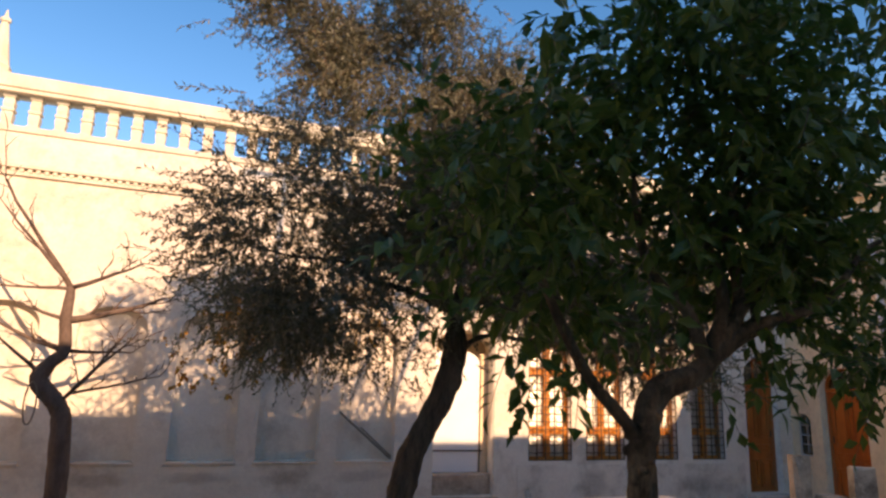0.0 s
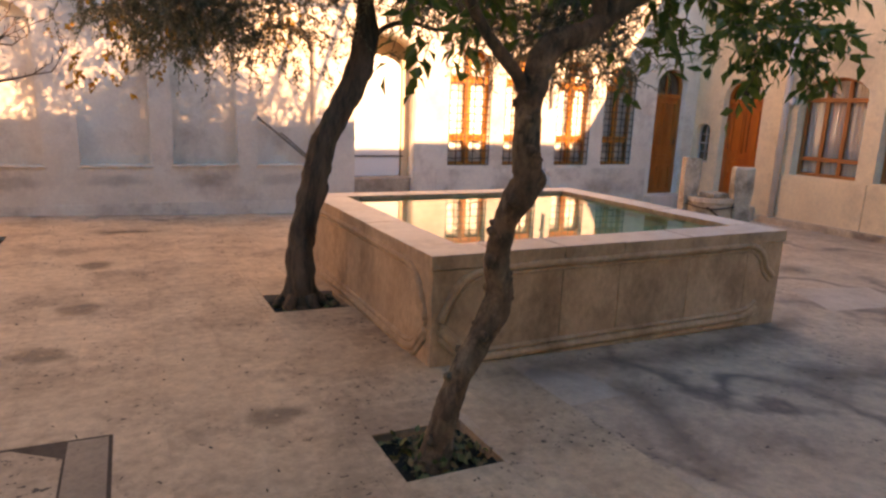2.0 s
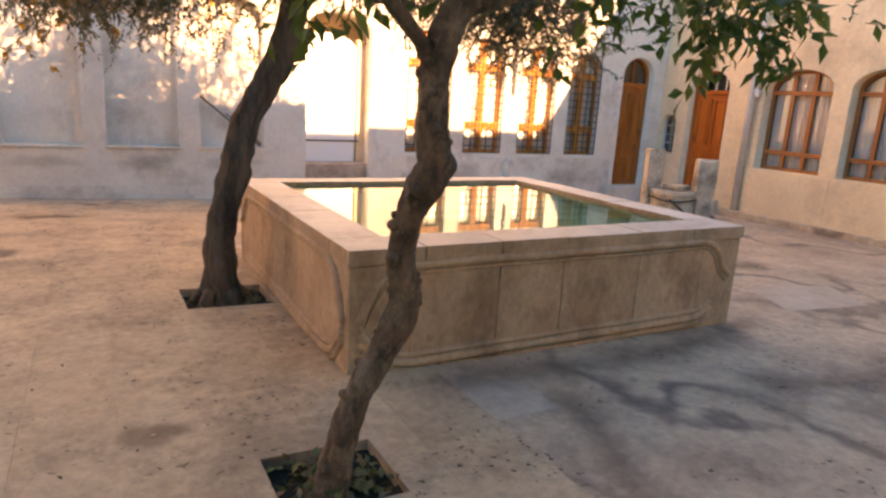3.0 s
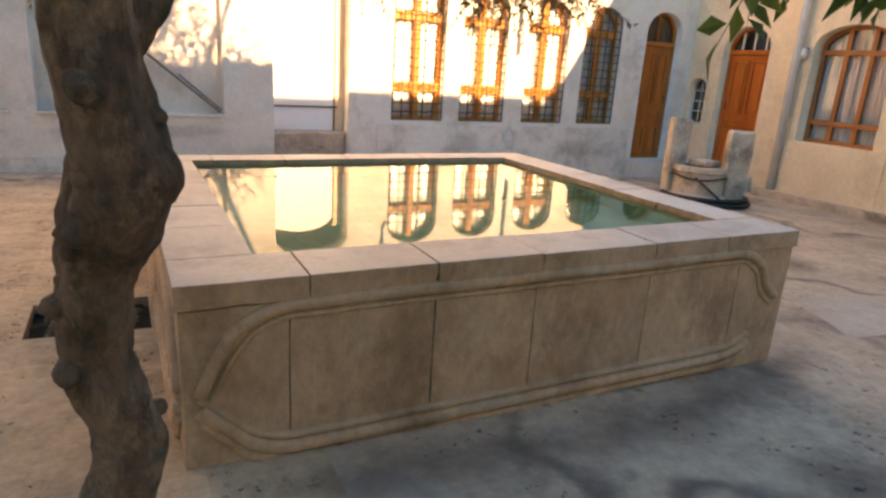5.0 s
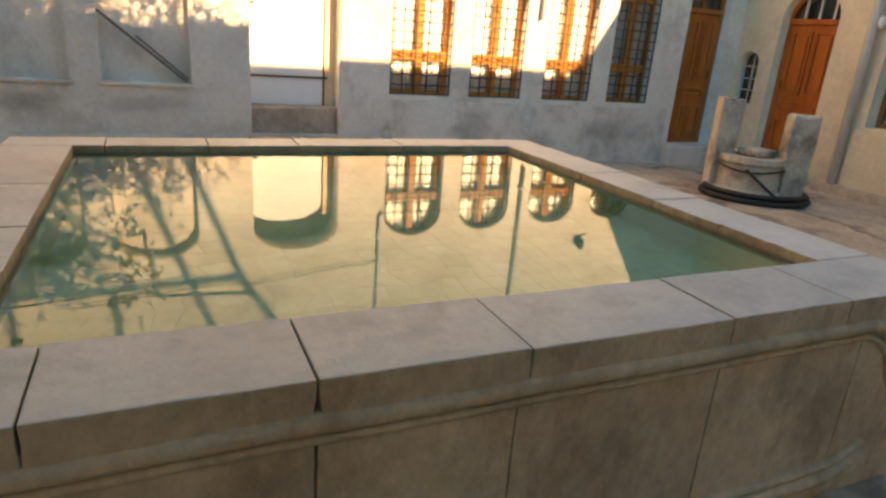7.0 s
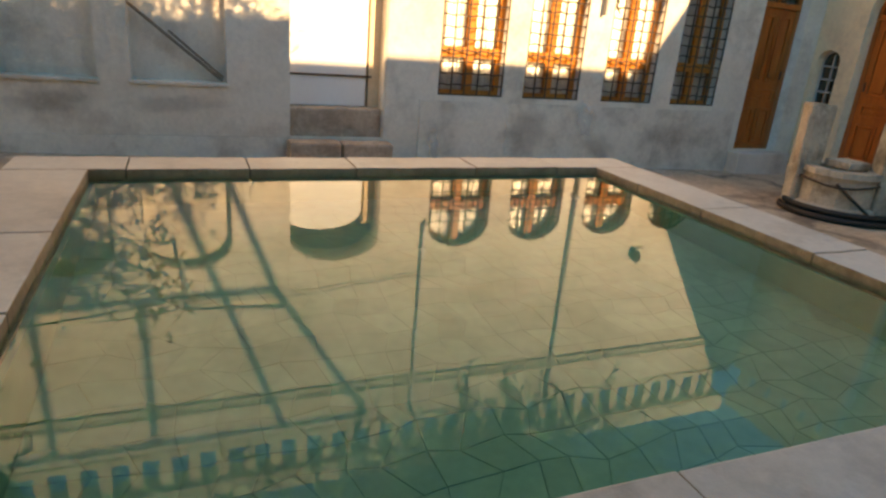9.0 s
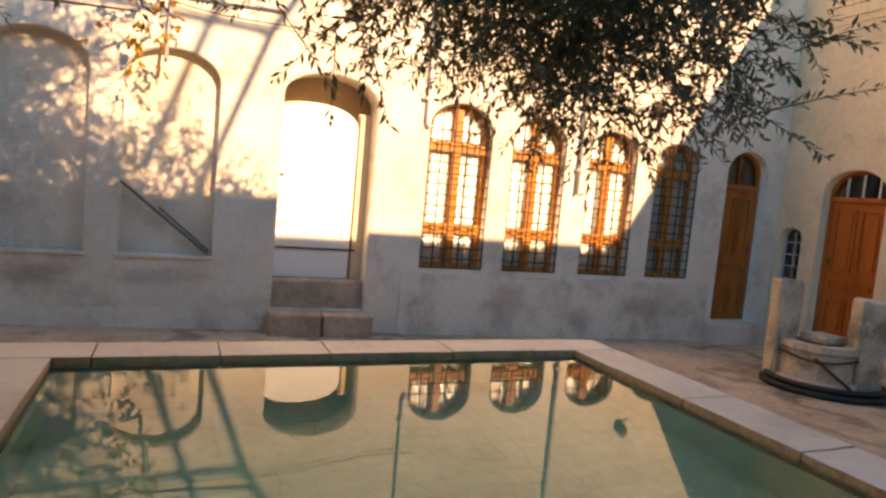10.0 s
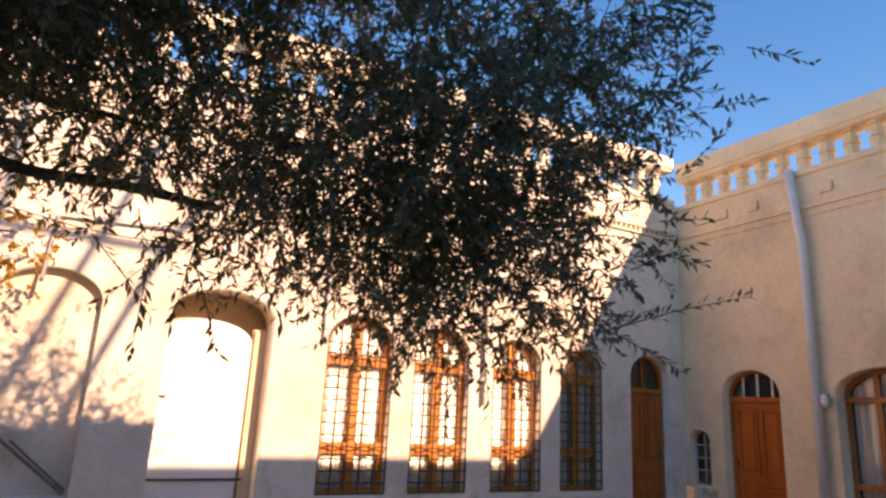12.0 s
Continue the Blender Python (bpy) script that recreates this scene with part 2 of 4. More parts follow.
def arch(u0, u1, v0, vs, vt, n=14):
    """Outline of an arched opening: sill v0, springing vs, crown vt."""
    c, r = (u0 + u1) / 2, (u1 - u0) / 2
    return [(u0, v0), (u1, v0)] + [(c + r * math.cos(math.pi * k / n), vs + (vt - vs) * math.sin(math.pi * k / n)) for k in range(n + 1)]


def rect(u0, u1, v0, v1):
    return [(u0, v0), (u1, v0), (u1, v1), (u0, v1)]


def plate(side, w0, w1, outer, holes=(), bevel=0.0):
    """A flat piece of a wall's plane with holes through it, from depth w0 to w1 behind the wall's face."""
    cu = bpy.data.curves.new("plate", "CURVE")
    cu.dimensions, cu.fill_mode = "2D", "BOTH"
    cu.extrude = (w1 - w0) / 2 - bevel
    cu.bevel_depth, cu.bevel_resolution = bevel, 1
    cu.offset = -bevel
    for loop in (outer, *holes):
        s = cu.splines.new("POLY")
        s.points.add(len(loop) - 1)
        for q, (u, v) in zip(s.points, loop):
            q.co = (u, v, 0, 1)
        s.use_cyclic_u = True
    ob = bpy.data.objects.new("plate", cu)
    scene.collection.objects.link(ob)
    me = bpy.data.meshes.new_from_object(ob.evaluated_get(bpy.context.evaluated_depsgraph_get()))
    bpy.data.objects.remove(ob)
    bpy.data.curves.remove(cu)
    me.transform(side @ Matrix.Translation((0, 0, (w0 + w1) / 2)))
    bm = bmesh.new()
    bm.from_mesh(me)
    bpy.data.meshes.remove(me)
    bmesh.ops.remove_doubles(bm, verts=bm.verts, dist=1e-5)
    bmesh.ops.recalc_face_normals(bm, faces=bm.faces)
    return bm


def inset(o, d):
    """An arch outline drawn in by d."""
    u0, v0, u1, vt = min(p[0] for p in o), min(p[1] for p in o), max(p[0] for p in o), max(p[1] for p in o)
    return [(u0 + d + (u - u0) * (u1 - u0 - 2 * d) / (u1 - u0), v0 + d + (v - v0) * (vt - v0 - 2 * d) / (vt - v0)) for u, v in o]


# ---- ground ----
PIT_A = (1.04, 1.62, 4.50, 5.00)
PIT_B = (1.06, 1.52, 2.05, 2.47)
PIT_C = (-1.62, -1.10, 7.62, 8.10)


def ground_sheet():
    xs = [XW - 40, XW - 0.4, -1.62, -1.10, 1.04, 1.06, 1.52, 1.62, 4.8, 8, XR + 0.4, XR + 40]
    ys = [YS - 40, YS - 0.4, 0.5, 2.05, 2.47, 3.2, 4.50, 5.0, 6.5, 7.62, 8.10, YW + 0.4, YW + 40]
    bm = bmesh.new()
    grid = [[bm.verts.new((x, y, floor_z(x, y) - 0.006)) for y in ys] for x in xs]
    for i in range(len(xs) - 1):
        for j in range(len(ys) - 1):
            cx, cy = (xs[i] + xs[i + 1]) / 2, (ys[j] + ys[j + 1]) / 2
            if any(a < cx < b and c < cy < d for a, b, c, d in (PIT_A, PIT_B, PIT_C)):
                continue
            bm.faces.new((grid[i][j], grid[i + 1][j], grid[i + 1][j + 1], grid[i][j + 1]))
    return bm


ground = tagged(part("ground", ground_sheet(), PAVING), "worn grey-brown stone and cement paving of the courtyard", "ground", kind="structure")


def tree_pit(a, b, c, d, seed):
    z = floor_z((a + b) / 2, (c + d) / 2)
    pit = thing("tree_pit", ((a + b) / 2, (c + d) / 2, z - 0.2), "square planting hole of dark soil cut in paving", "tree pit", kind="structure")
    bm = bmesh.new()
    for x0, x1, y0, y1 in ((a - 0.05, a, c - 0.05, d + 0.05), (b, b + 0.05, c - 0.05, d + 0.05), (a, b, c - 0.05, c), (a, b, d, d + 0.05)):
        box(bm, x0, x1, y0, y1, z - 0.2, z - 0.012)
    part("pit_wall", bm, PAVING, pit)
    bm = bmesh.new()
    rnd = random.Random(seed)
    n = 12
    g = [[bm.verts.new((a + (b - a) * i / n, c + (d - c) * j / n, z - 0.085 + 0.045 * rnd.random())) for j in range(n + 1)] for i in range(n + 1)]
    for i in range(n):
        for j in range(n):
            bm.faces.new((g[i][j], g[i + 1][j], g[i + 1][j + 1], g[i][j + 1]))
    part("soil", bm, SOIL, pit, smooth=True)
    return pit


# ---- walls ----
NICHES = [arch(u, u + 0.87, 0.69, 2.44, 2.73) for u in (-3.04, -1.73, -0.44, 0.71, 1.87)]
DOORWAY = arch(3.36, 4.40, 0.15, 2.44, 2.72)
WINDOWS = [arch(5.01, 5.83, 0.66, 2.31, 2.62), arch(6.10, 6.88, 0.66, 2.29, 2.59), arch(7.22, 8.00, 0.66, 2.27, 2.55), arch(8.31, 9.06, 0.66, 2.25, 2.52)]
DOOR_A = arch(9.60, 10.40, 0.06, 2.22, 2.55)
far_top = 5.01
wall_north = tagged(part("wall_north", plate(FAR, 0, 0.42, rect(XW - 0.4, XR + 0.45, -0.6, far_top), [*NICHES, DOORWAY, *WINDOWS, DOOR_A]), PLASTER), "long sunlit cream plaster wall with arched niches and openings", "wall", kind="structure")
for o in NICHES:
    part("niche_back", plate(FAR, 0.17, 0.40, inset(o, -0.02)), PLASTER, wall_north)
    us = [p[0] for p in o]
    part("niche_sill", plate(FAR, -0.025, 0.165, rect(min(us) - 0.02, max(us) + 0.02, 0.655, 0.692), bevel=0.006), PLASTER, wall_north)
DADO = surface("stained_dado_plaster", (0.80, 0.72, 0.60), (0.69, 0.60, 0.49), 0.9, 1.6, 20, 0.5, 0.16, (0.50, 0.41, 0.32), 1.6, edge=(0.50, 0.70))
for a, b in ((XW, 3.29), (4.80, 5.92), (5.92, 7.05), (7.05, 8.16), (8.16, 9.48)):
    part("dado_panel", plate(FAR, -0.016, -0.002, rect(a + 0.001, b - 0.001, -0.55, 0.60 if a > 4 else 0.16), bevel=0.004), DADO, wall_north)
SMALL = arch(9.22, 9.58, 0.74, 1.36, 1.52)
DOOR_B = arch(8.10, 8.98, 0.02, 2.02, 2.36)
SIDE_WINDOWS = [arch(6.22, 7.38, 0.68, 2.05, 2.35), arch(4.80, 5.94, 0.68, 2.05, 2.35), arch(3.40, 4.54, 0.68, 2.05, 2.35)]
wall_east = tagged(part("wall_east", plate(SIDE, 0, 0.42, rect(YS - 0.4, YW - 0.003, -0.6, 4.91), [SMALL, DOOR_B, *SIDE_WINDOWS]), LIMESTONE), "shaded warm limestone side wall with arched windows", "wall", kind="structure")
wall_west = tagged(part("wall_west", block(XW - 0.4, XW, YS, YW - 0.003, -0.5, 5.7), PLASTER), "plain plaster wall closing the courtyard", "wall", kind="structure")
wall_south = tagged(part("wall_south", block(XW - 0.4, XR + 0.4, YS - 0.4, YS - 0.003, -0.5, 5.78), LIMESTONE), "plain stone wall closing the courtyard", "wall", kind="structure")
parapet_south = tagged(part("parapet", block(XW - 0.4, 6.31, YS - 0.4, YS - 0.003, 5.783, 6.08), LIMESTONE), "plain raised stretch of the wall top", "wall", kind="structure")
# both room back walls carry the interior's shade in their dark colour
room_back = tagged(part("wall_rooms", block(XW, XR + 4, YW + 1.6, YW + 1.7, -0.5, 4.9), DARKROOM), "back wall coloured dark to stand for shade inside the rooms", "wall", kind="structure")
room_side = tagged(part("wall_side_rooms", block(XR + 1.6, XR + 1.7, YS, YW + 1.5, -0.5, 4.9), DARKROOM), "back wall coloured dark to stand for shade inside the side rooms", "wall", kind="structure")
roof_n = tagged(part("ceiling", block(XW - 0.4, XR + 4, YW + 0.42, YW + 1.75, 4.6, 4.75), PLASTER), "flat roof over the rooms", "ceiling", kind="structure")
roof_e = tagged(part("ceiling", block(XR + 0.42, XR + 1.75, YS, YW + 0.41, 4.6, 4.75), PLASTER), "flat roof over the side rooms", "ceiling", kind="structure")

# plinth course and ledge under the side windows
for k, (a, b) in enumerate(((1.5, 3.0), (3.003, 4.5), (4.503, 6.0), (6.003, 7.52))):
    part("plinth_stone", block(XR - 0.035, XR - 0.002, a, b - 0.004, -0.4, 0.66, bevel=0.008), LIMESTONE, wall_east)
tagged(part("kerb", block(XR - 0.16, XR - 0.037, 1.0, 7.8, -0.5, -0.10, bevel=0.02), PAVING), "low stone kerb along the foot of the wall", "kerb", kind="structure")

# cornice bands
def cornice(side, u0, u1, z, mat, owner, teeth, out=1.0):
    part("cornice_band", plate(side, -0.07 * out, -0.002, rect(u0, u1, z, z + 0.05), bevel=0.01 * out), mat, owner)
    part("cornice_band", plate(side, -0.045 * out, -0.002, rect(u0, u1, z - 0.10, z - 0.055), bevel=0.006 * out), mat, owner)
    if teeth:
        bm = bmesh.new()
        u = u0
        while u < u1 - 0.05:
            c = side @ Vector((u + 0.03, z - 0.027, -0.025))
            bmesh.ops.create_cube(bm, size=1, matrix=Matrix.Translation(c) @ Matrix.Diagonal((0.05, 0.05, 0.045, 1)))
            u += 0.10
        tagged(part("dentils", bm, mat, owner), kind="stuff")


cornice(FAR, XW, XR - 0.08, 4.50, CARVED, wall_north, True)
cornice(SIDE, YS, YW - 0.08, 4.44, LIMESTONE, wall_east, False, 0.4)
for k, (a, b) in enumerate(((9.3, 8.7), (8.35, 8.2), (7.3, 7.15), (6.6, 6.45), (5.9, 5.75))):
    part("stone_block", plate(SIDE, -0.03, -0.002, rect(min(a, b), max(a, b), 4.60, 4.74), bevel=0.008), LIMESTONE, wall_east)


# ---- balustrades ----
def baluster_mesh(height, wide, sides):
    """A waisted baluster with a band round its middle."""
    prof = [(0.078, 0.0), (0.078, 0.10), (0.058, 0.13), (0.068, 0.29), (0.072, 0.40), (0.060, 0.46), (0.080, 0.49), (0.080, 0.55), (0.060, 0.58), (0.070, 0.70), (0.058, 0.86), (0.080, 0.90), (0.080, 1.0)]
    bm = bmesh.new()
    turn = math.pi / sides
    rings = [[bm.verts.new((r * wide * math.cos(2 * math.pi * k / sides + turn), r * wide * math.sin(2 * math.pi * k / sides + turn), f * height)) for k in range(sides)] for r, f in prof]
    for r0, r1 in zip(rings, rings[1:]):
        for k in range(sides):
            bm.faces.new((r0[k], r0[(k + 1) % sides], r1[(k + 1) % sides], r1[k]))
    me = bpy.data.meshes.new("baluster")
    bm.to_mesh(me)
    bm.free()
    return me


def balustrade(side, u0, u1, z, mat, label, gap, wide, sides, first, step, high, axis_w=0.15):
    at = side @ Vector((u0, z, axis_w))
    ob = thing("balustrade", at, label, "balustrade", kind="structure")
    part("bottom_rail", plate(side, -0.03, 0.33, rect(u0, u1, z, z + 0.09), bevel=0.015), mat, ob)
    part("top_rail", plate(side, -0.05, 0.35, rect(u0, u1, z + gap + 0.13, z + high), bevel=0.02), mat, ob)
    part("top_moulding", plate(side, -0.02, 0.32, rect(u0, u1, z + gap + 0.08, z + gap + 0.127)), mat, ob)
    me = baluster_mesh(gap, wide, sides)
    me.materials.append(mat)
    u = u0 + (first - u0) % step
    while u < u1 - 0.1:
        b = new("baluster", me)
        b.parent = ob
        b.location = side @ Vector((u, z + 0.085, axis_w)) - at
        u += step
    return ob


balustrade(FAR, XW, XR - 0.06, far_top + 0.003, CARVED, "carved cream stone balustrade on the sunlit wall", 0.50, 1.40, 4, -2.672, 0.326, 0.83)
balustrade(SIDE, YS, YW - 0.06, 4.913, LIMESTONE, "carved stone balustrade on the shaded side wall", 0.40, 1.35, 8, 8.20, 0.316, 0.80)
fin = thing("pinnacle", (-3.24, YW + 0.15, far_top + 0.833), "slender pointed stone pinnacle on the balustrade", "pinnacle")
part("shaft", tube(bmesh.new(), [(-3.24, YW + 0.15, far_top + 0.833 + h) for h in (0, 0.06, 0.07, 0.14, 0.17, 0.80)], [0.20, 0.20, 0.16, 0.18, 0.15, 0.05], 8), CARVED, fin)
part("finial", tube(bmesh.new(), [(-3.24, YW + 0.15, far_top + 1.633 + h) for h in (0, 0.03, 0.07, 0.10, 0.22)], [0.04, 0.07, 0.07, 0.03, 0.006], 8), CARVED, fin)


# ---- windows and doors ----
def curtain(side, u0, u1, v0, v1, w, seed):
    bm = bmesh.new()
    n = 40
    rnd = random.Random(seed)
    ph = rnd.random() * 6
    cols = []
    for k in range(n + 1):
        u = u0 + (u1 - u0) * k / n
        d = w + 0.018 * math.sin(k * 1.35 + ph) + 0.01 * math.sin(k * 0.6 + 2 * ph)
        cols.append((bm.verts.new(side @ Vector((u, v0, d))), bm.verts.new(side @ Vector((u, v1, d + 0.004)))))
    for a, b in zip(cols, cols[1:]):
        bm.faces.new((a[0], b[0], b[1], a[1]))
    return bm


def wood_window(side, number, o, mullions, transoms, label, w=0.20, bars=None, wood=PINE, curtains=True, thick=0.035, fw=0.055):
    u0, u1, v0, vt = min(p[0] for p in o), max(p[0] for p in o), min(p[1] for p in o), max(p[1] for p in o)
    ob = thing("window_%d" % number, side @ Vector(((u0 + u1) / 2, v0, w)), label, "window", kind="structure")
    part("window_frame", plate(side, w, w + 0.07, inset(o, -0.004), [inset(o, fw)]), wood, ob)
    part("pane", plate(side, w + 0.045, w + 0.050, inset(o, fw - 0.005)), GLASS, ob).visible_shadow = False
    for f in mullions:
        c = u0 + f * (u1 - u0)
        part("mullion", plate(side, w - 0.012, w + 0.040, rect(c - thick, c + thick, v0 + 0.056, vt - 0.06), bevel=0.006), wood, ob)
    for z in transoms:
        part("transom", plate(side, w - 0.022, w + 0.042, rect(u0 + 0.03, u1 - 0.03, z - thick, z + thick), bevel=0.006), wood, ob)
    if curtains:
        for a, b in ((0.0, 0.5), (0.505, 1.0)):
            part("curtain", curtain(side, u0 + a * (u1 - u0), u0 + b * (u1 - u0), v0 + 0.02, vt - 0.03, w + 0.085, number * 7 + a), CURTAIN, ob, "hanging off-white curtain", True)
    if bars:
        nv, nh = bars
        grille = part("grille", plate(side, 0.012, 0.024, inset(o, 0.006), [inset(o, 0.022)]), IRON, ob, "wrought iron window grille")
        rnd = random.Random(number)
        for k in range(1, nv + 1):
            u = u0 + (u1 - u0) * k / (nv + 1)
            e = abs(u - (u0 + u1) / 2) / ((u1 - u0) / 2)
            top = vt - 0.02 - (vt - 2.3 + 0.02) * (1 - math.sqrt(max(1 - e * e, 0)))
            part("upright_bar", bar([side @ Vector((u, v0 + 0.01, 0.018)), side @ Vector((u, top, 0.018))], 0.011), IRON, grille)
        for k in range(1, nh + 1):
            v = v0 + (2.36 - v0) * k / (nh + 0.6)
            wave = [(u0 + 0.01 + (u1 - u0 - 0.02) * j / 16, v + 0.010 * math.sin(j * math.pi / 2 + k) * (0.5 + rnd.random() * 0.5), 0.018 - 0.012 * math.cos(j * math.pi / 2)) for j in range(17)]
            part("cross_bar", bar([side @ Vector(q) for q in wave], 0.009, 5), IRON, grille)
    return ob


for k, o in enumerate(WINDOWS):
    wood_window(FAR, k + 1, o, (0.5,), (1.14, 2.10), "arched pine window with iron grille and white curtains", w=0.13, bars=(4, 13), thick=0.058)
for k, o in enumerate(SIDE_WINDOWS):
    wood_window(SIDE, k + 5, o, (0.36, 0.67), (0.98, 1.98), "wide arched window with brown wood frame and curtains", w=0.20, wood=REDPINE)
wood_window(SIDE, 8, SMALL, (0.5,), (0.95, 1.12, 1.30), "small arched window with pale iron bars", w=0.12, wood=GREYPIPE, curtains=False, thick=0.011, fw=0.022)


def panel_door(side, number, o, w, leaf_top, wood, label, lights, leaves=1):
    u0, u1, v0, vt = min(p[0] for p in o), max(p[0] for p in o), min(p[1] for p in o), max(p[1] for p in o)
    ob = thing("door_%d" % number, side @ Vector(((u0 + u1) / 2, v0, w)), label, "door", kind="structure")
    part("door_frame", plate(side, w - 0.02, w + 0.08, inset(o, -0.004), [inset(o, 0.04)]), wood, ob)
    part("transom", plate(side, w - 0.03, w + 0.06, rect(u0 + 0.01, u1 - 0.01, leaf_top, leaf_top + 0.07), bevel=0.006), wood, ob)
    part("fanlight", plate(side, w + 0.03, w + 0.036, arch(u0 + 0.03, u1 - 0.03, leaf_top + 0.05, max(leaf_top + 0.1, vt - 0.36), vt - 0.03)), GLASS, ob)
    for k in range(1, lights):
        c = u0 + (u1 - u0) * k / lights
        part("glazing_bar", plate(side, w + 0.0, w + 0.028, rect(c - 0.015, c + 0.015, leaf_top + 0.071, vt - 0.05)), CURTAIN if lights > 2 else wood, ob)
    leaf = part("door_leaf", plate(side, w + 0.012, w + 0.05, rect(u0 + 0.04, u1 - 0.04, v0 + 0.012, leaf_top - 0.004)), wood, ob)
    a, b = u0 + 0.05, u1 - 0.05
    h = leaf_top - v0
    rows = ((0.03, 0.30), (0.34, 0.44), (0.48, 0.95))
    for r0, r1 in rows:
        split = 1 if r1 - r0 < 0.15 else 2
        for k in range(split):
            p0, p1 = a + 0.06 + (b - a - 0.06) * k / split, a + (b - a - 0.06) * (k + 1) / split
            lo, hi = v0 + h * r0 + 0.03, v0 + h * r1
            part("panel", plate(side, w - 0.012, w + 0.0115, rect(p0, p1, lo, hi), [rect(p0 + 0.03, p1 - 0.03, lo + 0.03, hi - 0.03)], bevel=0.003), wood, leaf)
            part("panel", plate(side, w - 0.008, w + 0.0115, rect(p0 + 0.06, p1 - 0.06, lo + 0.06, hi - 0.06), bevel=0.004), wood, leaf)
    hb = bar([side @ Vector((b - 0.05, v0 + 1.0, w - 0.03)), side @ Vector((b - 0.05, v0 + 1.12, w - 0.03))], 0.012)
    part("door_handle", hb, IRON, leaf, "dark iron door handle")
    return ob


panel_door(FAR, 1, DOOR_A, 0.16, 2.0, BROWNDOOR, "closed brown panelled wooden door with dark fanlight", 2)
panel_door(SIDE, 2, DOOR_B, 0.18, 1.93, DARKPINE, "closed orange-brown panelled wooden door with glazed arch", 4)
tagged(part("step", block(9.50, 10.48, YW - 0.22, YW - 0.003, -0.4, 0.055, bevel=0.015), COPING), "pale stone threshold step below the brown door", "step", kind="structure")
tagged(part("step", block(XR - 0.24, XR - 0.003, 7.98, 9.08, -0.4, 0.015, bevel=0.015), COPING), "stone threshold step below the orange-brown door", "step", kind="structure")

# white steel door in its deep doorway
wd = thing("door_3", (3.8, YW + 0.2, 0.47), "closed white painted steel door in an arched doorway", "door", kind="structure")
leafo = arch(3.30, 4.245, 0.47, 2.20, 2.42)
part("door_leaf", plate(FAR, 0.30, 0.35, leafo), WHITEPAINT, wd)
part("bottom_rail", plate(FAR, 0.285, 0.299, rect(3.31, 4.235, 0.47, 0.79), bevel=0.004), WHITEPAINT, wd)
part("crossbar", bar([(3.345, YW + 0.275, 0.80), (4.30, YW + 0.275, 0.80)], 0.012), IRON, wd)
part("door_handle", bar([(3.36, YW + 0.27, 1.60), (3.45, YW + 0.27, 1.60)], 0.012), IRON, wd, "small dark handle")
part("jamb_frame", plate(FAR, 0.30, 0.35, rect(4.25, 4.43, 0.45, 2.36), bevel=0.008), LIMESTONE, wd)
part("jamb_rail", bar([(4.262, YW + 0.29, 0.47), (4.262, YW + 0.29, 2.34)], 0.007), IRON, wd)
part("backing", plate(FAR, 0.62, 0.70, rect(3.0, 4.65, 0.15, 2.95)), LIMESTONE, wd)
def worn_block(*a, bevel=0.03, seed=0, amount=0.012):
    """A stone block with chipped, uneven faces."""
    bm = block(*a, bevel=bevel)
    bmesh.ops.subdivide_edges(bm, edges=[e for e in bm.edges if e.calc_length() > 0.09], cuts=4, use_grid_fill=True)
    for v in bm.verts:
        v.co += noise.noise_vector(v.co * 6 + Vector((seed, 0, 0))) * amount
    return bm


tagged(part("threshold", worn_block(3.365, 4.395, YW + 0.12, YW + 0.42, 0.10, 0.462, seed=1), STEPSTONE), "worn brown stone threshold under the white door", "threshold", kind="structure")
tagged(part("step", worn_block(3.32, 3.87, YW - 0.26, YW - 0.016, -0.4, 0.150, seed=2), STEPSTONE), "worn stone doorstep by the white door", "step", kind="structure")
tagged(part("step", worn_block(3.885, 4.44, YW - 0.26, YW - 0.016, -0.4, 0.140, seed=3), STEPSTONE), "worn stone doorstep by the white door", "step", kind="structure")


# ---- pipes and fittings on the walls ----
def pipe(name, pts, r, mat, label, brackets):
    ob = thing(name, pts[-1], label, "pipe")
    part("pipe_length", bar(pts, r, 10), mat, ob, smooth=True)
    for b in brackets:
        x, y, z = b
        part("bracket", block(x - 0.045, x + 0.045, y - 0.045, y + 0.045, z - 0.02, z + 0.02, bevel=0.006), mat, ob)
    return ob


pipe("drainpipe", [(XR - 0.09, 7.66, 5.0), (XR - 0.09, 7.60, 4.2), (XR - 0.09, 7.57, 4.0), (XR - 0.09, 7.57, -0.12)], 0.055, WHITEPIPE, "pale round drainpipe fixed to the side wall", [(XR - 0.06, 7.57, z) for z in (0.6, 2.0, 3.4)])
pipe("wall_conduit", [(4.95, YW - 0.05, 5.0), (4.95, YW - 0.05, 2.32), (4.99, YW - 0.05, 2.28)], 0.022, WHITEPIPE, "thin white conduit running down the plaster wall", [(4.95, YW - 0.03, z) for z in (2.6, 3.8)])
pipe("wall_conduit", [(7.05, YW - 0.05, 5.0), (7.05, YW - 0.05, 1.68)], 0.022, GREYPIPE, "thin grey conduit running down the plaster wall", [(7.05, YW - 0.03, z) for z in (2.0, 3.6)])
pipe("conduit_arm", [(3.30, YW - 0.05, 3.26), (2.26, YW - 0.12, 3.24), (2.22, YW - 0.12, 2.55)], 0.02, WHITEPIPE, "thin white conduit arm with a hanging end", [(3.28, YW - 0.03, 3.26)])
cable = thing("overhead_cable", (1.0, YW - 0.1, 3.2), "thin slack dark cable along the plaster wall", "cable")
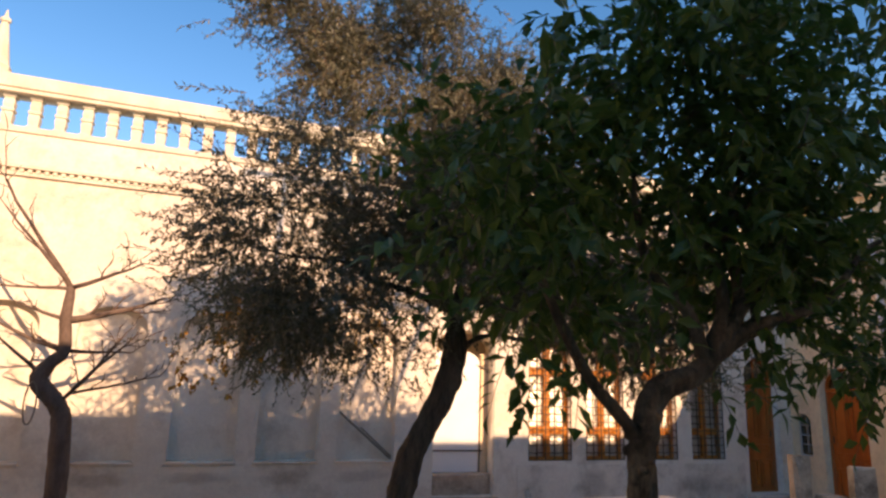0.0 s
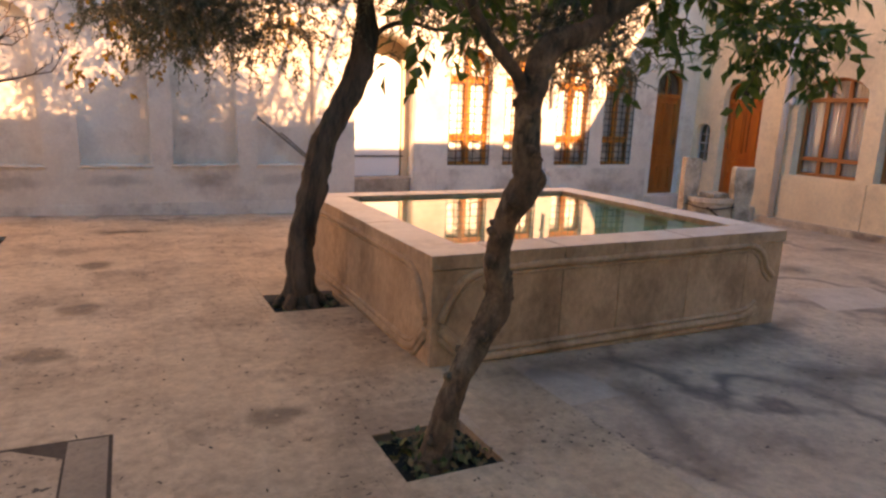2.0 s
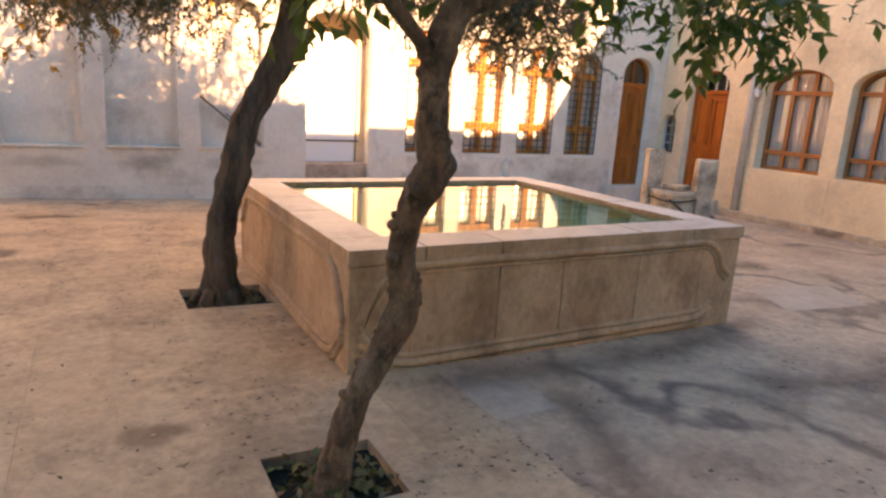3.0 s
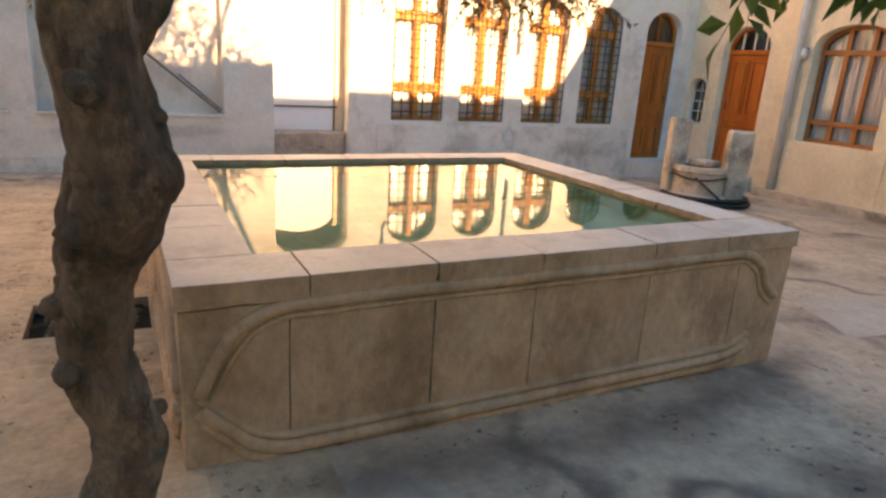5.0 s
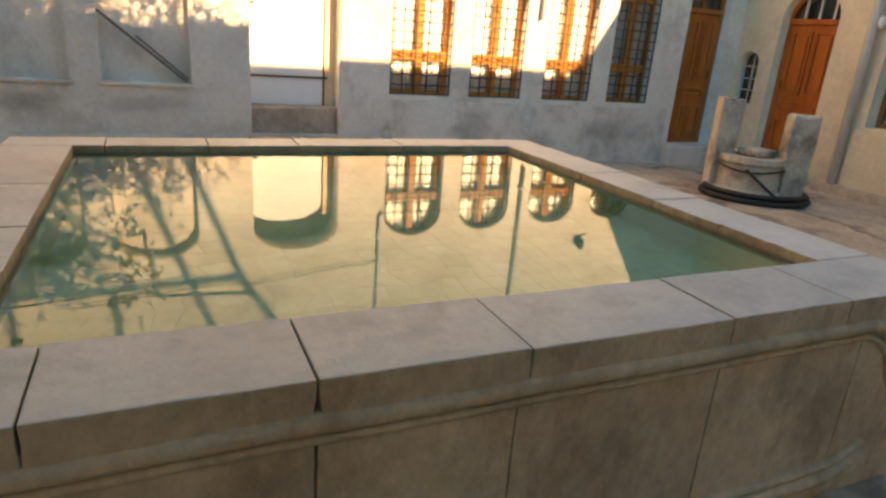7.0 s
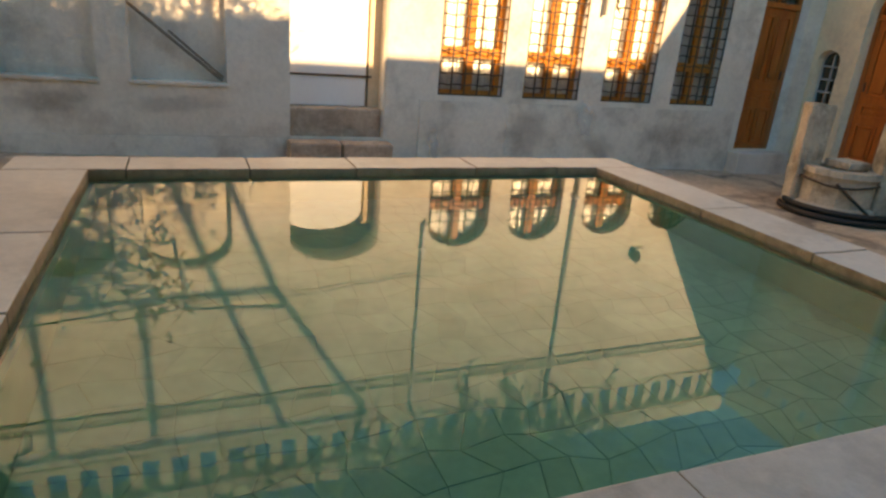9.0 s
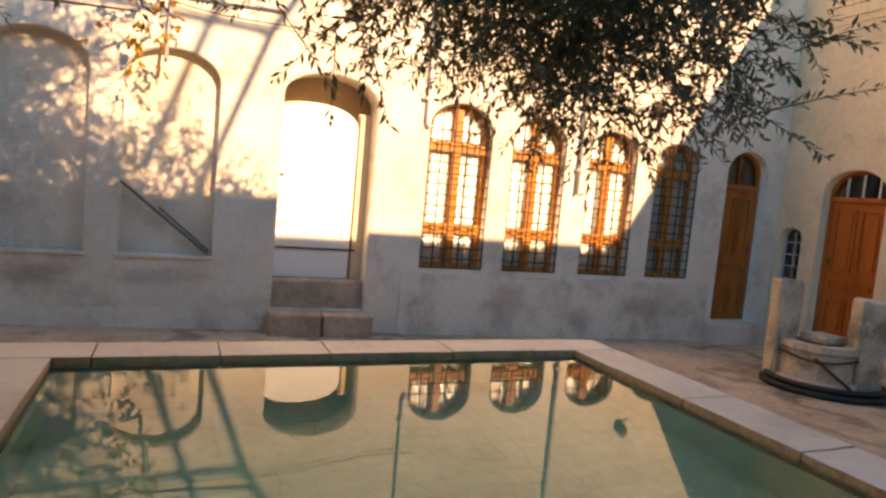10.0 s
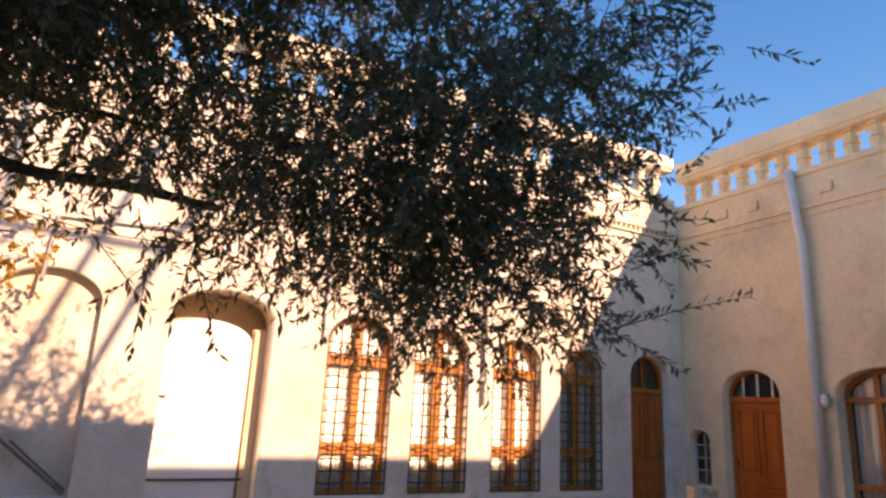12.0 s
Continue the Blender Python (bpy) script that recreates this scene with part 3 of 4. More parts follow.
part("cable_length", bar([(1.2 + k * 0.3, YW - 0.06, 3.22 - 0.02 * k + 0.03 * math.sin(k)) for k in range(14)], 0.006, 4), IRON, cable)
lamp = thing("wall_lamp", (XR - 0.08, 7.47, 1.95), "small pale lamp fitting beside the arched window", "lamp")
part("lamp_body", tube(bmesh.new(), [(XR - 0.08, 7.47, 1.88), (XR - 0.08, 7.47, 1.92), (XR - 0.08, 7.47, 2.0), (XR - 0.08, 7.47, 2.03)], [0.02, 0.045, 0.045, 0.02], 10), WHITEPIPE, lamp)
part("lamp_arm", bar([(XR - 0.001, 7.47, 2.02), (XR - 0.08, 7.47, 2.03)], 0.012), IRON, lamp)

fx = thing("wall_lantern", (8.18, YW - 0.02, 2.80), "small dark wall lantern with a pale arm", "lamp")
part("back_plate", block(8.14, 8.22, YW - 0.02, YW - 0.002, 2.78, 2.92, bevel=0.005), IRON, fx)
part("lantern_body", tube(bmesh.new(), [(8.18, YW - 0.09, z) for z in (2.80, 2.83, 2.92, 2.96, 3.0)], [0.02, 0.055, 0.065, 0.03, 0.006], 8), IRON, fx)
part("lantern_arm", bar([(8.18, YW - 0.02, 2.80), (8.34, YW - 0.06, 2.78)], 0.012), WHITEPIPE, fx)

# two sticks leaning in the niche
for (x0, z0), (x1, z1), r in (((1.86, 1.40), (2.70, 0.71), 0.017), ((2.22, 1.16), (2.71, 0.74), 0.013)):
    pts = [(x0 + (x1 - x0) * k / 6, YW + 0.06 + 0.006 * math.sin(k * 2.0), z0 + (z1 - z0) * k / 6) for k in range(7)]
    st = thing("wooden_pole", pts[-1], "weathered wooden pole leaning in the arched niche", "pole", "poles in the niche")
    part("shaft", bar(pts, r, 7), OLDWOOD, st)

# timber frame on the roof behind, whose shadow falls on the long wall
tr = thing("roof_frame", (5.2, YS - 0.2, 5.78), "weathered timber frame standing on the roof", "frame")
def shade_beam(a, b):
    k = 11.45
    pts = [(x + 0.26 * k, YS - 0.2, z + 0.42 * k) for x, z in (a, b)]
    part("beam", bar(pts, 0.045, 6), OLDWOOD, tr)
for p, q in (((0.7, 3.08), (3.18, 3.02)), ((2.72, 1.74), (3.20, 3.05)), ((3.20, 3.05), (4.32, 4.86)), ((2.10, 1.60), (2.60, 3.03)), ((2.62, 3.05), (3.27, 4.88)), ((1.79, 3.06), (1.81, 4.88)), ((0.2, 4.90), (4.34, 4.90)), ((0.75, 1.40), (0.78, 4.90)), ((2.72, 1.74), (2.60, 1.30))):
    shade_beam(p, q)

# ---- the raised pool ----
PX0, PX1, PY0, PY1, PZ = 1.665, 4.725, 3.14, 5.90, 0.745
IX0, IX1, IY0, IY1 = 1.96, 4.45, 3.425, 5.67
pool = thing("pool", ((PX0 + PX1) / 2, (PY0 + PY1) / 2, -0.15), "raised rectangular stone pool full of green water", "pool")
D = 0.022
bm = bmesh.new()
for a in ((PX0 + D, PX1 - D, PY0 + D, IY0, -0.15, 0.64), (PX0 + D, PX1 - D, IY1, PY1 - D, -0.15, 0.64), (PX0 + D, IX0, IY0, IY1, -0.15, 0.64), (IX1, PX1 - D, IY0, IY1, -0.15, 0.64)):
    box(bm, *a)
part("core", bm, MOULD, pool)
bm = bmesh.new()
for a in ((IX0, IX1, IY0, IY1, -0.15, 0.30), (IX0 + 0.002, IX0 + 0.02, IY0, IY1, -0.05, 0.63), (IX1 - 0.02, IX1 - 0.002, IY0, IY1, -0.05, 0.63), (IX0 + 0.02, IX1 - 0.02, IY0 + 0.002, IY0 + 0.02, -0.05, 0.63), (IX0 + 0.02, IX1 - 0.02, IY1 - 0.02, IY1 - 0.002, -0.05, 0.63)):
    box(bm, *a)
part("basin_lining", bm, BASIN, pool, "green-painted basin lining")
water = part("water_surface", block(IX0 - 0.001, IX1 + 0.001, IY0 - 0.001, IY1 + 0.001, 0.50, 0.712), WATER, pool, "still green water surface")
bmw = bmesh.new()
vs = [bmw.verts.new(Vector((x, y, 0.712)) - spot(pool)) for x, y in ((IX0, IY0), (IX1, IY0), (IX1, IY1), (IX0, IY1))]
bmw.faces.new(vs)
bmw.to_mesh(water.data)
bmw.free()
water.visible_shadow = False
# irregular stones on the bottom
srnd = random.Random(12)
NX, NY = 26, 20
inner = (IX0 + 0.022, IX1 - 0.022, IY0 + 0.022, IY1 - 0.022)


def basin_node(i, j):
    u = (i + (0.4 if j % 2 and 0 < i < NX else 0) + (srnd.uniform(-0.28, 0.28) if 0 < i < NX else 0)) / NX
    v = (j + (srnd.uniform(-0.26, 0.26) if 0 < j < NY else 0)) / NY
    return inner[0] + (inner[1] - inner[0]) * u, inner[2] + (inner[3] - inner[2]) * v


node = [[basin_node(i, j) for i in range(NX + 1)] for j in range(NY + 1)]


def basin_stone(bm, quad):
    mx, my = sum(q[0] for q in quad) / 4, sum(q[1] for q in quad) / 4
    top = [bm.verts.new((mx + (x - mx) * 0.96, my + (y - my) * 0.968, 0.3035)) for x, y in quad]
    low = [bm.verts.new((mx + (x - mx) * 0.985, my + (y - my) * 0.985, 0.301)) for x, y in quad]
    bm.faces.new(top)
    for k in range(4):
        bm.faces.new((low[k], low[(k + 1) % 4], top[(k + 1) % 4], top[k]))


rest = bmesh.new()
for j in range(NY):
    for i in range(NX):
        quad = [node[j][i], node[j][i + 1], node[j + 1][i + 1], node[j + 1][i]]
        if j < 11:
            bm = bmesh.new()
            basin_stone(bm, quad)
            part("basin_stone", bm, BASINSTONE, pool)
        else:
            basin_stone(rest, quad)
tagged(part("basin_paving", rest, BASINSTONE, pool), kind="stuff")
# facing stones
for a, b in ((PX0, 2.03), (2.03, 2.60), (2.60, 3.075), (3.075, 3.72), (3.72, 4.33), (4.33, PX1)):
    part("facing_stone", worn_block(a + 0.002, b - 0.002, PY0, PY0 + D + 0.004, -0.1, 0.652, bevel=0.003, seed=a * 9, amount=0.003), POOLSTONE, pool)
    part("facing_stone", block(a + 0.002, b - 0.002, PY1 - D - 0.004, PY1, -0.15, 0.655, bevel=0.003), POOLSTONE, pool)
for a, b in ((PY0 + D + 0.006, 3.62), (3.62, 4.15), (4.15, 4.75), (4.75, 5.35), (5.35, PY1 - D - 0.006)):
    part("facing_stone", block(PX0, PX0 + D + 0.004, a + 0.002, b - 0.002, -0.1, 0.655, bevel=0.003), POOLSTONE, pool)
    part("facing_stone", block(PX1 - D - 0.004, PX1, a + 0.002, b - 0.002, -0.15, 0.655, bevel=0.003), POOLSTONE, pool)
# coping stones
crnd = random.Random(17)


def soiled_shaded(ob):
    """Upright faces rough and brown like stones below: dirt plus shade put into colour."""
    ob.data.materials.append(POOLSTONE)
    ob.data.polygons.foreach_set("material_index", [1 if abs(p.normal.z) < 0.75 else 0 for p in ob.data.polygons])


def chipped(x0, x1, y0, y1, z0, z1):
    """A coping stone whose lower outer edge is broken and uneven."""
    bm = block(x0, x1, y0, y1, z0, z1, bevel=0.005)
    bmesh.ops.subdivide_edges(bm, edges=[e for e in bm.edges if e.calc_length() > 0.05], cuts=7, use_grid_fill=True)
    for v in bm.verts:
        low = max(0.0, (z1 - v.co.z) / (z1 - z0))
        n = noise.noise(v.co * 11) + 0.6 * noise.noise(v.co * 29)
        mid = Vector(((x0 + x1) / 2, (y0 + y1) / 2, v.co.z))
        v.co += (v.co - mid) * (min(n, 0.25) * 0.035 * low ** 1.5) + Vector((0, 0, 0.0016 * n))
        v.co.z += low * 0.010 * max(-n, 0)
    return bm


cop_z0 = 0.657
for y0, y1 in ((PY0 - 0.012, IY0), (IY1, PY1 + 0.012)):
    for a, b in ((PX0 - 0.012, 2.10), (2.10, 2.60), (2.60, 3.09), (3.09, 3.72), (3.72, 4.2), (4.2, PX1 + 0.012)):
        soiled_shaded(part("coping_stone", chipped(a + 0.0022, b - 0.0022, y0, y1, cop_z0, PZ + crnd.uniform(-0.002, 0.002)), COPING, pool))
for x0, x1 in ((PX0 - 0.012, IX0), (IX1, PX1 + 0.012)):
    for a, b in ((IY0, 3.88), (3.88, 4.28), (4.28, 4.85), (4.85, 5.3), (5.3, IY1)):
        soiled_shaded(part("coping_stone", chipped(x0, x1, a + 0.0022, b - 0.0022, cop_z0, PZ + crnd.uniform(-0.002, 0.002)), COPING, pool))


def moulding(pts, r):
    """A roll moulding with a thin fillet beside it."""
    bm = bmesh.new()
    tube(bm, smooth_path(pts, 4), r, 8)
    return bm


def panel_moulding(to, a, b):
    """The raised cartouche on one face of the pool, from a to b along it."""
    upper = [(a + 0.06, 0.34), (a + 0.12, 0.47), (a + 0.20, 0.58), (a + 0.34, 0.635), (a + 0.5, 0.64)]
    mid = [(a + 0.5 + (b - a - 1.0) * k / 6, 0.642 + 0.003 * (k % 2)) for k in range(1, 6)]
    end = [(b - 0.5, 0.645), (b - 0.36, 0.64), (b - 0.23, 0.57), (b - 0.17, 0.46), (b - 0.08, 0.385)]
    part("upper_moulding", moulding([to(u, v, 0.0) for u, v in upper + mid + end], 0.026), POOLSTONE, pool, smooth=True)
    part("inner_fillet", moulding([to(u + (0.03 if u < a + 0.3 else -0.03 if u > b - 0.3 else 0), v - 0.042, 0.0) for u, v in upper + mid + end], 0.012), POOLSTONE, pool, smooth=True)
    low = [(a + 0.06, 0.33), (a + 0.15, 0.24), (a + 0.24, 0.16), (a + 0.36, 0.125)] + [(a + 0.5 + (b - a - 1.0) * k / 4, 0.122) for k in range(5)] + [(b - 0.34, 0.135), (b - 0.24, 0.19)]
    for dv, r in ((0.0, 0.018), (-0.045, 0.030), (-0.095, 0.020)):
        part("lower_moulding", moulding([to(u, v + dv, 0.0) for u, v in low], r), POOLSTONE, pool, smooth=True)


panel_moulding(lambda u, v, w: (u, PY0 - 0.001, v), PX0, PX1)
panel_moulding(lambda u, v, w: (PX0 - 0.001, u, v), PY0, PY1)

# ---- the well head ----
WELLSTONE = surface("weathered_well_stone", (0.70, 0.58, 0.44), (0.52, 0.42, 0.31), 0.9, 4.0, 26, 0.7, 0.25, (0.30, 0.235, 0.17), 3.0, edge=(0.47, 0.64))
wz = floor_z(8.85, 7.4)
well = thing("well_head", (8.85, 7.42, wz), "old stone well head with two rough posts", "well")
bm = bmesh.new()
prof = [(0.42, -0.02), (0.42, 0.10), (0.37, 0.13), (0.36, 0.40), (0.39, 0.44), (0.38, 0.50), (0.24, 0.50), (0.23, 0.15), (0.01, 0.14)]
s = 18
rings = [[bm.verts.new((8.85 + r * math.cos(2 * math.pi * k / s) * (1 + 0.02 * math.sin(3 * k)), 7.42 + r * math.sin(2 * math.pi * k / s), wz + z)) for k in range(s)] for r, z in prof]
for r0, r1 in zip(rings, rings[1:]):
    for k in range(s):
        bm.faces.new((r0[k], r0[(k + 1) % s], r1[(k + 1) % s], r1[k]))
part("drum", bm, WELLSTONE, well, "worn round stone drum")
for cx, cy, w, h in ((8.60, 7.68, 0.13, 1.13), (9.15, 7.10, 0.15, 1.02)):
    bm = bmesh.new()
    box(bm, -w, w, -w * 0.8, w * 0.8, -0.02, h, bevel=0.03)
    bmesh.ops.subdivide_edges(bm, edges=bm.edges, cuts=2, use_grid_fill=True)
    for v in bm.verts:
        v.co += Vector((noise.noise(v.co * 7), noise.noise(v.co * 7 + Vector((5, 0, 0))), noise.noise(v.co * 5))) * 0.034
    bm.transform(Matrix.Translation((cx, cy, wz)) @ Matrix.Rotation(radians(-28), 4, "Z"))
    part("post", bm, WELLSTONE, well, "upright rough-hewn stone post")
part("iron_band", tube(bmesh.new(), [(8.85 + 0.395 * math.cos(k * 0.35), 7.42 + 0.395 * math.sin(k * 0.35), wz + 0.36 + 0.02 * math.sin(k)) for k in range(19)], 0.014, 6), IRON, well)
part("iron_rod", bar([(8.50, 7.18, wz + 0.38), (8.80, 6.97, wz + 0.10)], 0.016), IRON, well)
part("lid_stone", block(8.72, 9.05, 7.25, 7.55, wz + 0.502, wz + 0.58, bevel=0.015), WELLSTONE, well)
hose = thing("hose_coil", (8.95, 7.38, wz), "black rubber hose coiled round the well foot", "hose")
for r, h in ((0.53, 0.035), (0.60, 0.03), (0.56, 0.09)):
    part("coil", tube(bmesh.new(), [(8.93 + r * 1.06 * math.cos(k * math.pi / 14), 7.36 + r * 0.95 * math.sin(k * math.pi / 14), floor_z(8.93 + r * math.cos(k * math.pi / 14), 7.4 + r * math.sin(k * math.pi / 14)) + h) for k in range(28)], 0.034, 8), RUBBER, hose, smooth=True)


# ---- trees ----
def leaf_cloud(origins, dirs, per, length, width, droop, spread, seed, twig_len, fold=0.0):
    """Leaves set along many short twigs, as one mesh."""
    rng = np.random.default_rng(seed)
    n = len(origins)
    t = (np.arange(per) + 0.5) / per
    base = origins[:, None, :] + dirs[:, None, :] * (twig_len[:, None] * t[None, :])[..., None]
    base[..., 2] -= droop * (twig_len[:, None] * t[None, :]) ** 2
    base = base.reshape(-1, 3)
    d = np.repeat(dirs, per, 0)
    r = rng.normal(size=d.shape)
    r -= d * (r * d).sum(1, keepdims=True)
    r /= np.linalg.norm(r, axis=1, keepdims=True)
    ld = d * (1 - spread) + r * spread + rng.normal(size=d.shape) * 0.15
    ld[:, 2] -= droop * 0.25
    ld /= np.linalg.norm(ld, axis=1, keepdims=True)
    side = np.cross(ld, rng.normal(size=d.shape) * 0.6 + np.array([0, 0, 1.0]))
    side /= np.linalg.norm(side, axis=1, keepdims=True)
    up = np.cross(side, ld)
    L = length * rng.uniform(0.65, 1.2, (len(base), 1))
    W = width * rng.uniform(0.7, 1.2, (len(base), 1))
    b, tip = base, base + ld * L - up * L * 0.12
    m1 = base + ld * L * 0.45 + side * W * 0.5 + up * W * fold
    m2 = base + ld * L * 0.45 - side * W * 0.5 + up * W * fold
    mid = base + ld * L * 0.5
    if fold:
        verts = np.stack([b, m1, tip, m2, mid], 1).reshape(-1, 3)
        k = np.arange(len(base)) * 5
        faces = np.concatenate([np.stack([k, k + 1, k + 4], 1), np.stack([k + 1, k + 2, k + 4], 1), np.stack([k + 2, k + 3, k + 4], 1), np.stack([k + 3, k, k + 4], 1)])
    else:
        verts = np.stack([b, m1, tip, m2], 1).reshape(-1, 3)
        k = np.arange(len(base)) * 4
        faces = np.stack([k, k + 1, k + 2, k + 3], 1)
    me = bpy.data.meshes.new("leaves")
    me.from_pydata(verts.tolist(), [], faces.tolist())
    return me


def twig_mesh(origins, dirs, twig_len, droop, r):
    """Thin three-sided twigs."""
    n = len(origins)
    ang = np.array([0, 2.094, 4.189])
    ref = np.tile(np.array([[0.2, 0.3, 1.0]]), (n, 1))
    a = np.cross(dirs, ref)
    a /= np.linalg.norm(a, axis=1, keepdims=True)
    b = np.cross(dirs, a)
    rings = []
    for t, rr in ((0.0, r), (0.5, r * 0.7), (1.0, r * 0.3)):
        c = origins + dirs * (twig_len * t)[:, None]
        c[:, 2] -= droop * (twig_len * t) ** 2
        rings.append(np.stack([c + rr * (math.cos(w) * a + math.sin(w) * b) for w in ang], 1))
    verts = np.concatenate(rings, 1).reshape(-1, 3)
    k = np.arange(n) * 9
    faces = []
    for ring in (0, 3):
        for j in range(3):
            faces.append(np.stack([k + ring + j, k + ring + (j + 1) % 3, k + ring + 3 + (j + 1) % 3, k + ring + 3 + j], 1))
    me = bpy.data.meshes.new("twigs")
    me.from_pydata(verts.tolist(), [], np.concatenate(faces).tolist())
    return me


def crown_points(blobs, seed, clumps, keep):
    """Twig starts and directions, bunched in clumps inside ellipsoids (centre, radii, number)."""
    rng = np.random.default_rng(seed)
    O, Dd = [], []
    for c, rad, num in blobs:
        c, rad = np.array(c), np.array(rad)
        v = rng.normal(size=(clumps, 3))
        v /= np.linalg.norm(v, axis=1, keepdims=True)
        cl = c + v * rad * rng.uniform(0.35, 1.0, (clumps, 1))
        pick = rng.integers(0, clumps, num)
        o = cl[pick] + rng.normal(size=(num, 3)) * 0.17
        d = (o - c) / rad * 0.6 + rng.normal(size=(num, 3)) * 0.55 + np.array([0, 0, -0.05])
        d /= np.linalg.norm(d, axis=1, keepdims=True)
        O.append(o)
        Dd.append(d)
    O, Dd = np.concatenate(O), np.concatenate(Dd)
    ok = keep(O)
    return O[ok], Dd[ok]


def trunk(pts, sides=12, rough=0.22, seed=1):
    q = smooth_path(pts, 6)
    rnd = random.Random(seed)
    return tube(bmesh.new(), [p[:3] for p in q], [p[3] * (1 + 0.04 * math.sin(3.1 * i) * rnd.random()) for i, p in enumerate(q)], sides, rough, seed)


def barked(pts, sides, furrow, twist, lumps, seed):
    """A trunk with furrowed bark: ridges that run along it and lumps that swell it."""
    q = smooth_path(pts, 14)
    bm = bmesh.new()
    rnd = random.Random(seed)
    tube(bm, [p[:3] for p in q], [p[3] for p in q], sides)
    bm.verts.ensure_lookup_table()
    for i, p in enumerate(q):
        c = Vector(p[:3])
        for k in range(sides):
            v = bm.verts[i * sides + k]
            w = 2 * math.pi * k / sides + twist * i * 0.03
            ridge = noise.noise(Vector((3.2 * math.cos(w), 3.2 * math.sin(w), c.z * 1.6 + seed)))
            ridge += 0.5 * noise.noise(Vector((7 * math.cos(w), 7 * math.sin(w), c.z * 4 + seed)))
            lump = noise.noise(Vector((1.1 * math.cos(w), 1.1 * math.sin(w), c.z * 9 + seed)))
            ring = noise.noise(Vector((0, seed, c.z * 38)))
            v.co = c + (v.co - c) * (1 + furrow * ridge + lumps * lump + 0.32 * lumps * ring)
    return bm


def burl(c, r, seed):
    """A small swollen knot on a trunk."""
    bm = bmesh.new()
    bmesh.ops.create_icosphere(bm, subdivisions=2, radius=r, matrix=Matrix.Translation(c))
    for v in bm.verts:
        v.co += (v.co - Vector(c)) * 0.35 * noise.noise(v.co * 40 + Vector((seed, 0, 0)))
    return bm


def limbs_to(parent, start, targets, r, mat, seed):
    """Crooked limbs from one point to several places in the crown."""
    rnd = random.Random(seed)
    for tg in targets:
        a, b = Vector(start), Vector(tg)
        pts = [(*a, r)]
        for k in range(1, 6):
            f = k / 5
            p = a.lerp(b, f) + Vector((rnd.uniform(-1, 1), rnd.uniform(-1, 1), rnd.uniform(-0.2, 1.0))) * 0.09 * (b - a).length * (1 - abs(2 * f - 1))
            pts.append((*p, r * (1 - 0.85 * f)))
        part("limb", trunk(pts, 9, 0.08, rnd.randint(0, 999)), mat, parent, smooth=True)


# olive tree
ol = thing("olive_tree", (1.33, 4.78, floor_z(1.33, 4.78) - 0.06), "leaning olive tree with grey-green narrow leaves", "tree")
zb = floor_z(1.33, 4.78) - 0.06
part("trunk", barked([(1.30, 4.78, zb, 0.153), (1.31, 4.78, 0.10, 0.122), (1.30, 4.78, 0.5, 0.099), (1.40, 4.78, 0.93, 0.097), (1.50, 4.78, 1.30, 0.088), (1.74, 4.80, 1.75, 0.094), (1.84, 4.82, 2.10, 0.085), (1.83, 4.85, 2.45, 0.06)], 30, 0.42, 1.0, 0.14, 3), BARK, ol, "dark furrowed leaning trunk", True)
for k in range(5):
    w = k * 1.3
    part("root", trunk([(1.30 + 0.10 * math.cos(w), 4.78 + 0.10 * math.sin(w), 0.10, 0.05), (1.30 + 0.17 * math.cos(w), 4.78 + 0.16 * math.sin(w), 0.02, 0.045), (1.30 + 0.24 * math.cos(w), 4.78 + 0.22 * math.sin(w), -0.04, 0.02)], 8, 0.2, k), BARK, ol, smooth=True)
# citrus bark on this limb: its bounce light is put into the colour
part("limb", trunk([(1.80, 4.82, 2.0, 0.024), (2.02, 4.86, 2.19, 0.022), (2.25, 4.9, 2.245, 0.019), (2.45, 4.9, 2.215, 0.018), (2.70, 4.92, 2.228, 0.017), (2.985, 4.9, 2.206, 0.014)], 9, 0.16, 14), LIGHTBARK, ol, smooth=True)
limbs_to(ol, (1.83, 4.85, 2.40), [(3.2, 5.2, 3.5), (2.0, 4.7, 4.6), (0.7, 4.9, 3.3), (1.3, 5.3, 4.2), (3.6, 4.6, 3.9), (0.1, 4.7, 2.8), (2.9, 5.4, 2.6)], 0.032, BARK, 8)
OLIVE_BLOBS = [((3.82, 4.9, 2.58), (0.70, 0.7, 0.80), 1650), ((3.0, 4.95, 2.95), (0.85, 0.8, 0.85), 800), ((2.35, 4.5, 2.95), (0.75, 0.6, 0.65), 1350), ((1.9, 4.9, 3.2), (0.95, 0.9, 0.95), 1500), ((0.55, 4.9, 2.95), (0.85, 0.8, 1.0), 2050), ((1.3, 4.9, 4.5), (1.35, 0.9, 0.9), 3300), ((2.3, 4.95, 4.0), (0.65, 0.7, 0.8), 1300), ((3.3, 4.9, 3.5), (0.65, 0.7, 0.6), 480), ((1.2, 4.9, 2.3), (0.6, 0.5, 0.35), 350), ((3.95, 4.9, 2.16), (0.42, 0.5, 0.30), 230), ((1.35, 4.9, 3.1), (0.55, 0.6, 0.6), 850)]
O, DD = crown_points(OLIVE_BLOBS, 11, 26, lambda o: o[:, 2] > 1.82)
TL = np.random.default_rng(5).uniform(0.12, 0.30, len(O))
tagged(part("leaves", leaf_cloud(O, DD, 17, 0.046, 0.0150, 0.4, 0.55, 21, TL), OLIVE_LEAF, ol, "narrow dusty grey-green leaves"), kind="stuff")
tagged(part("twig_growth", twig_mesh(O, DD, TL, 0.5, 0.0028), BARK, ol), kind="stuff")

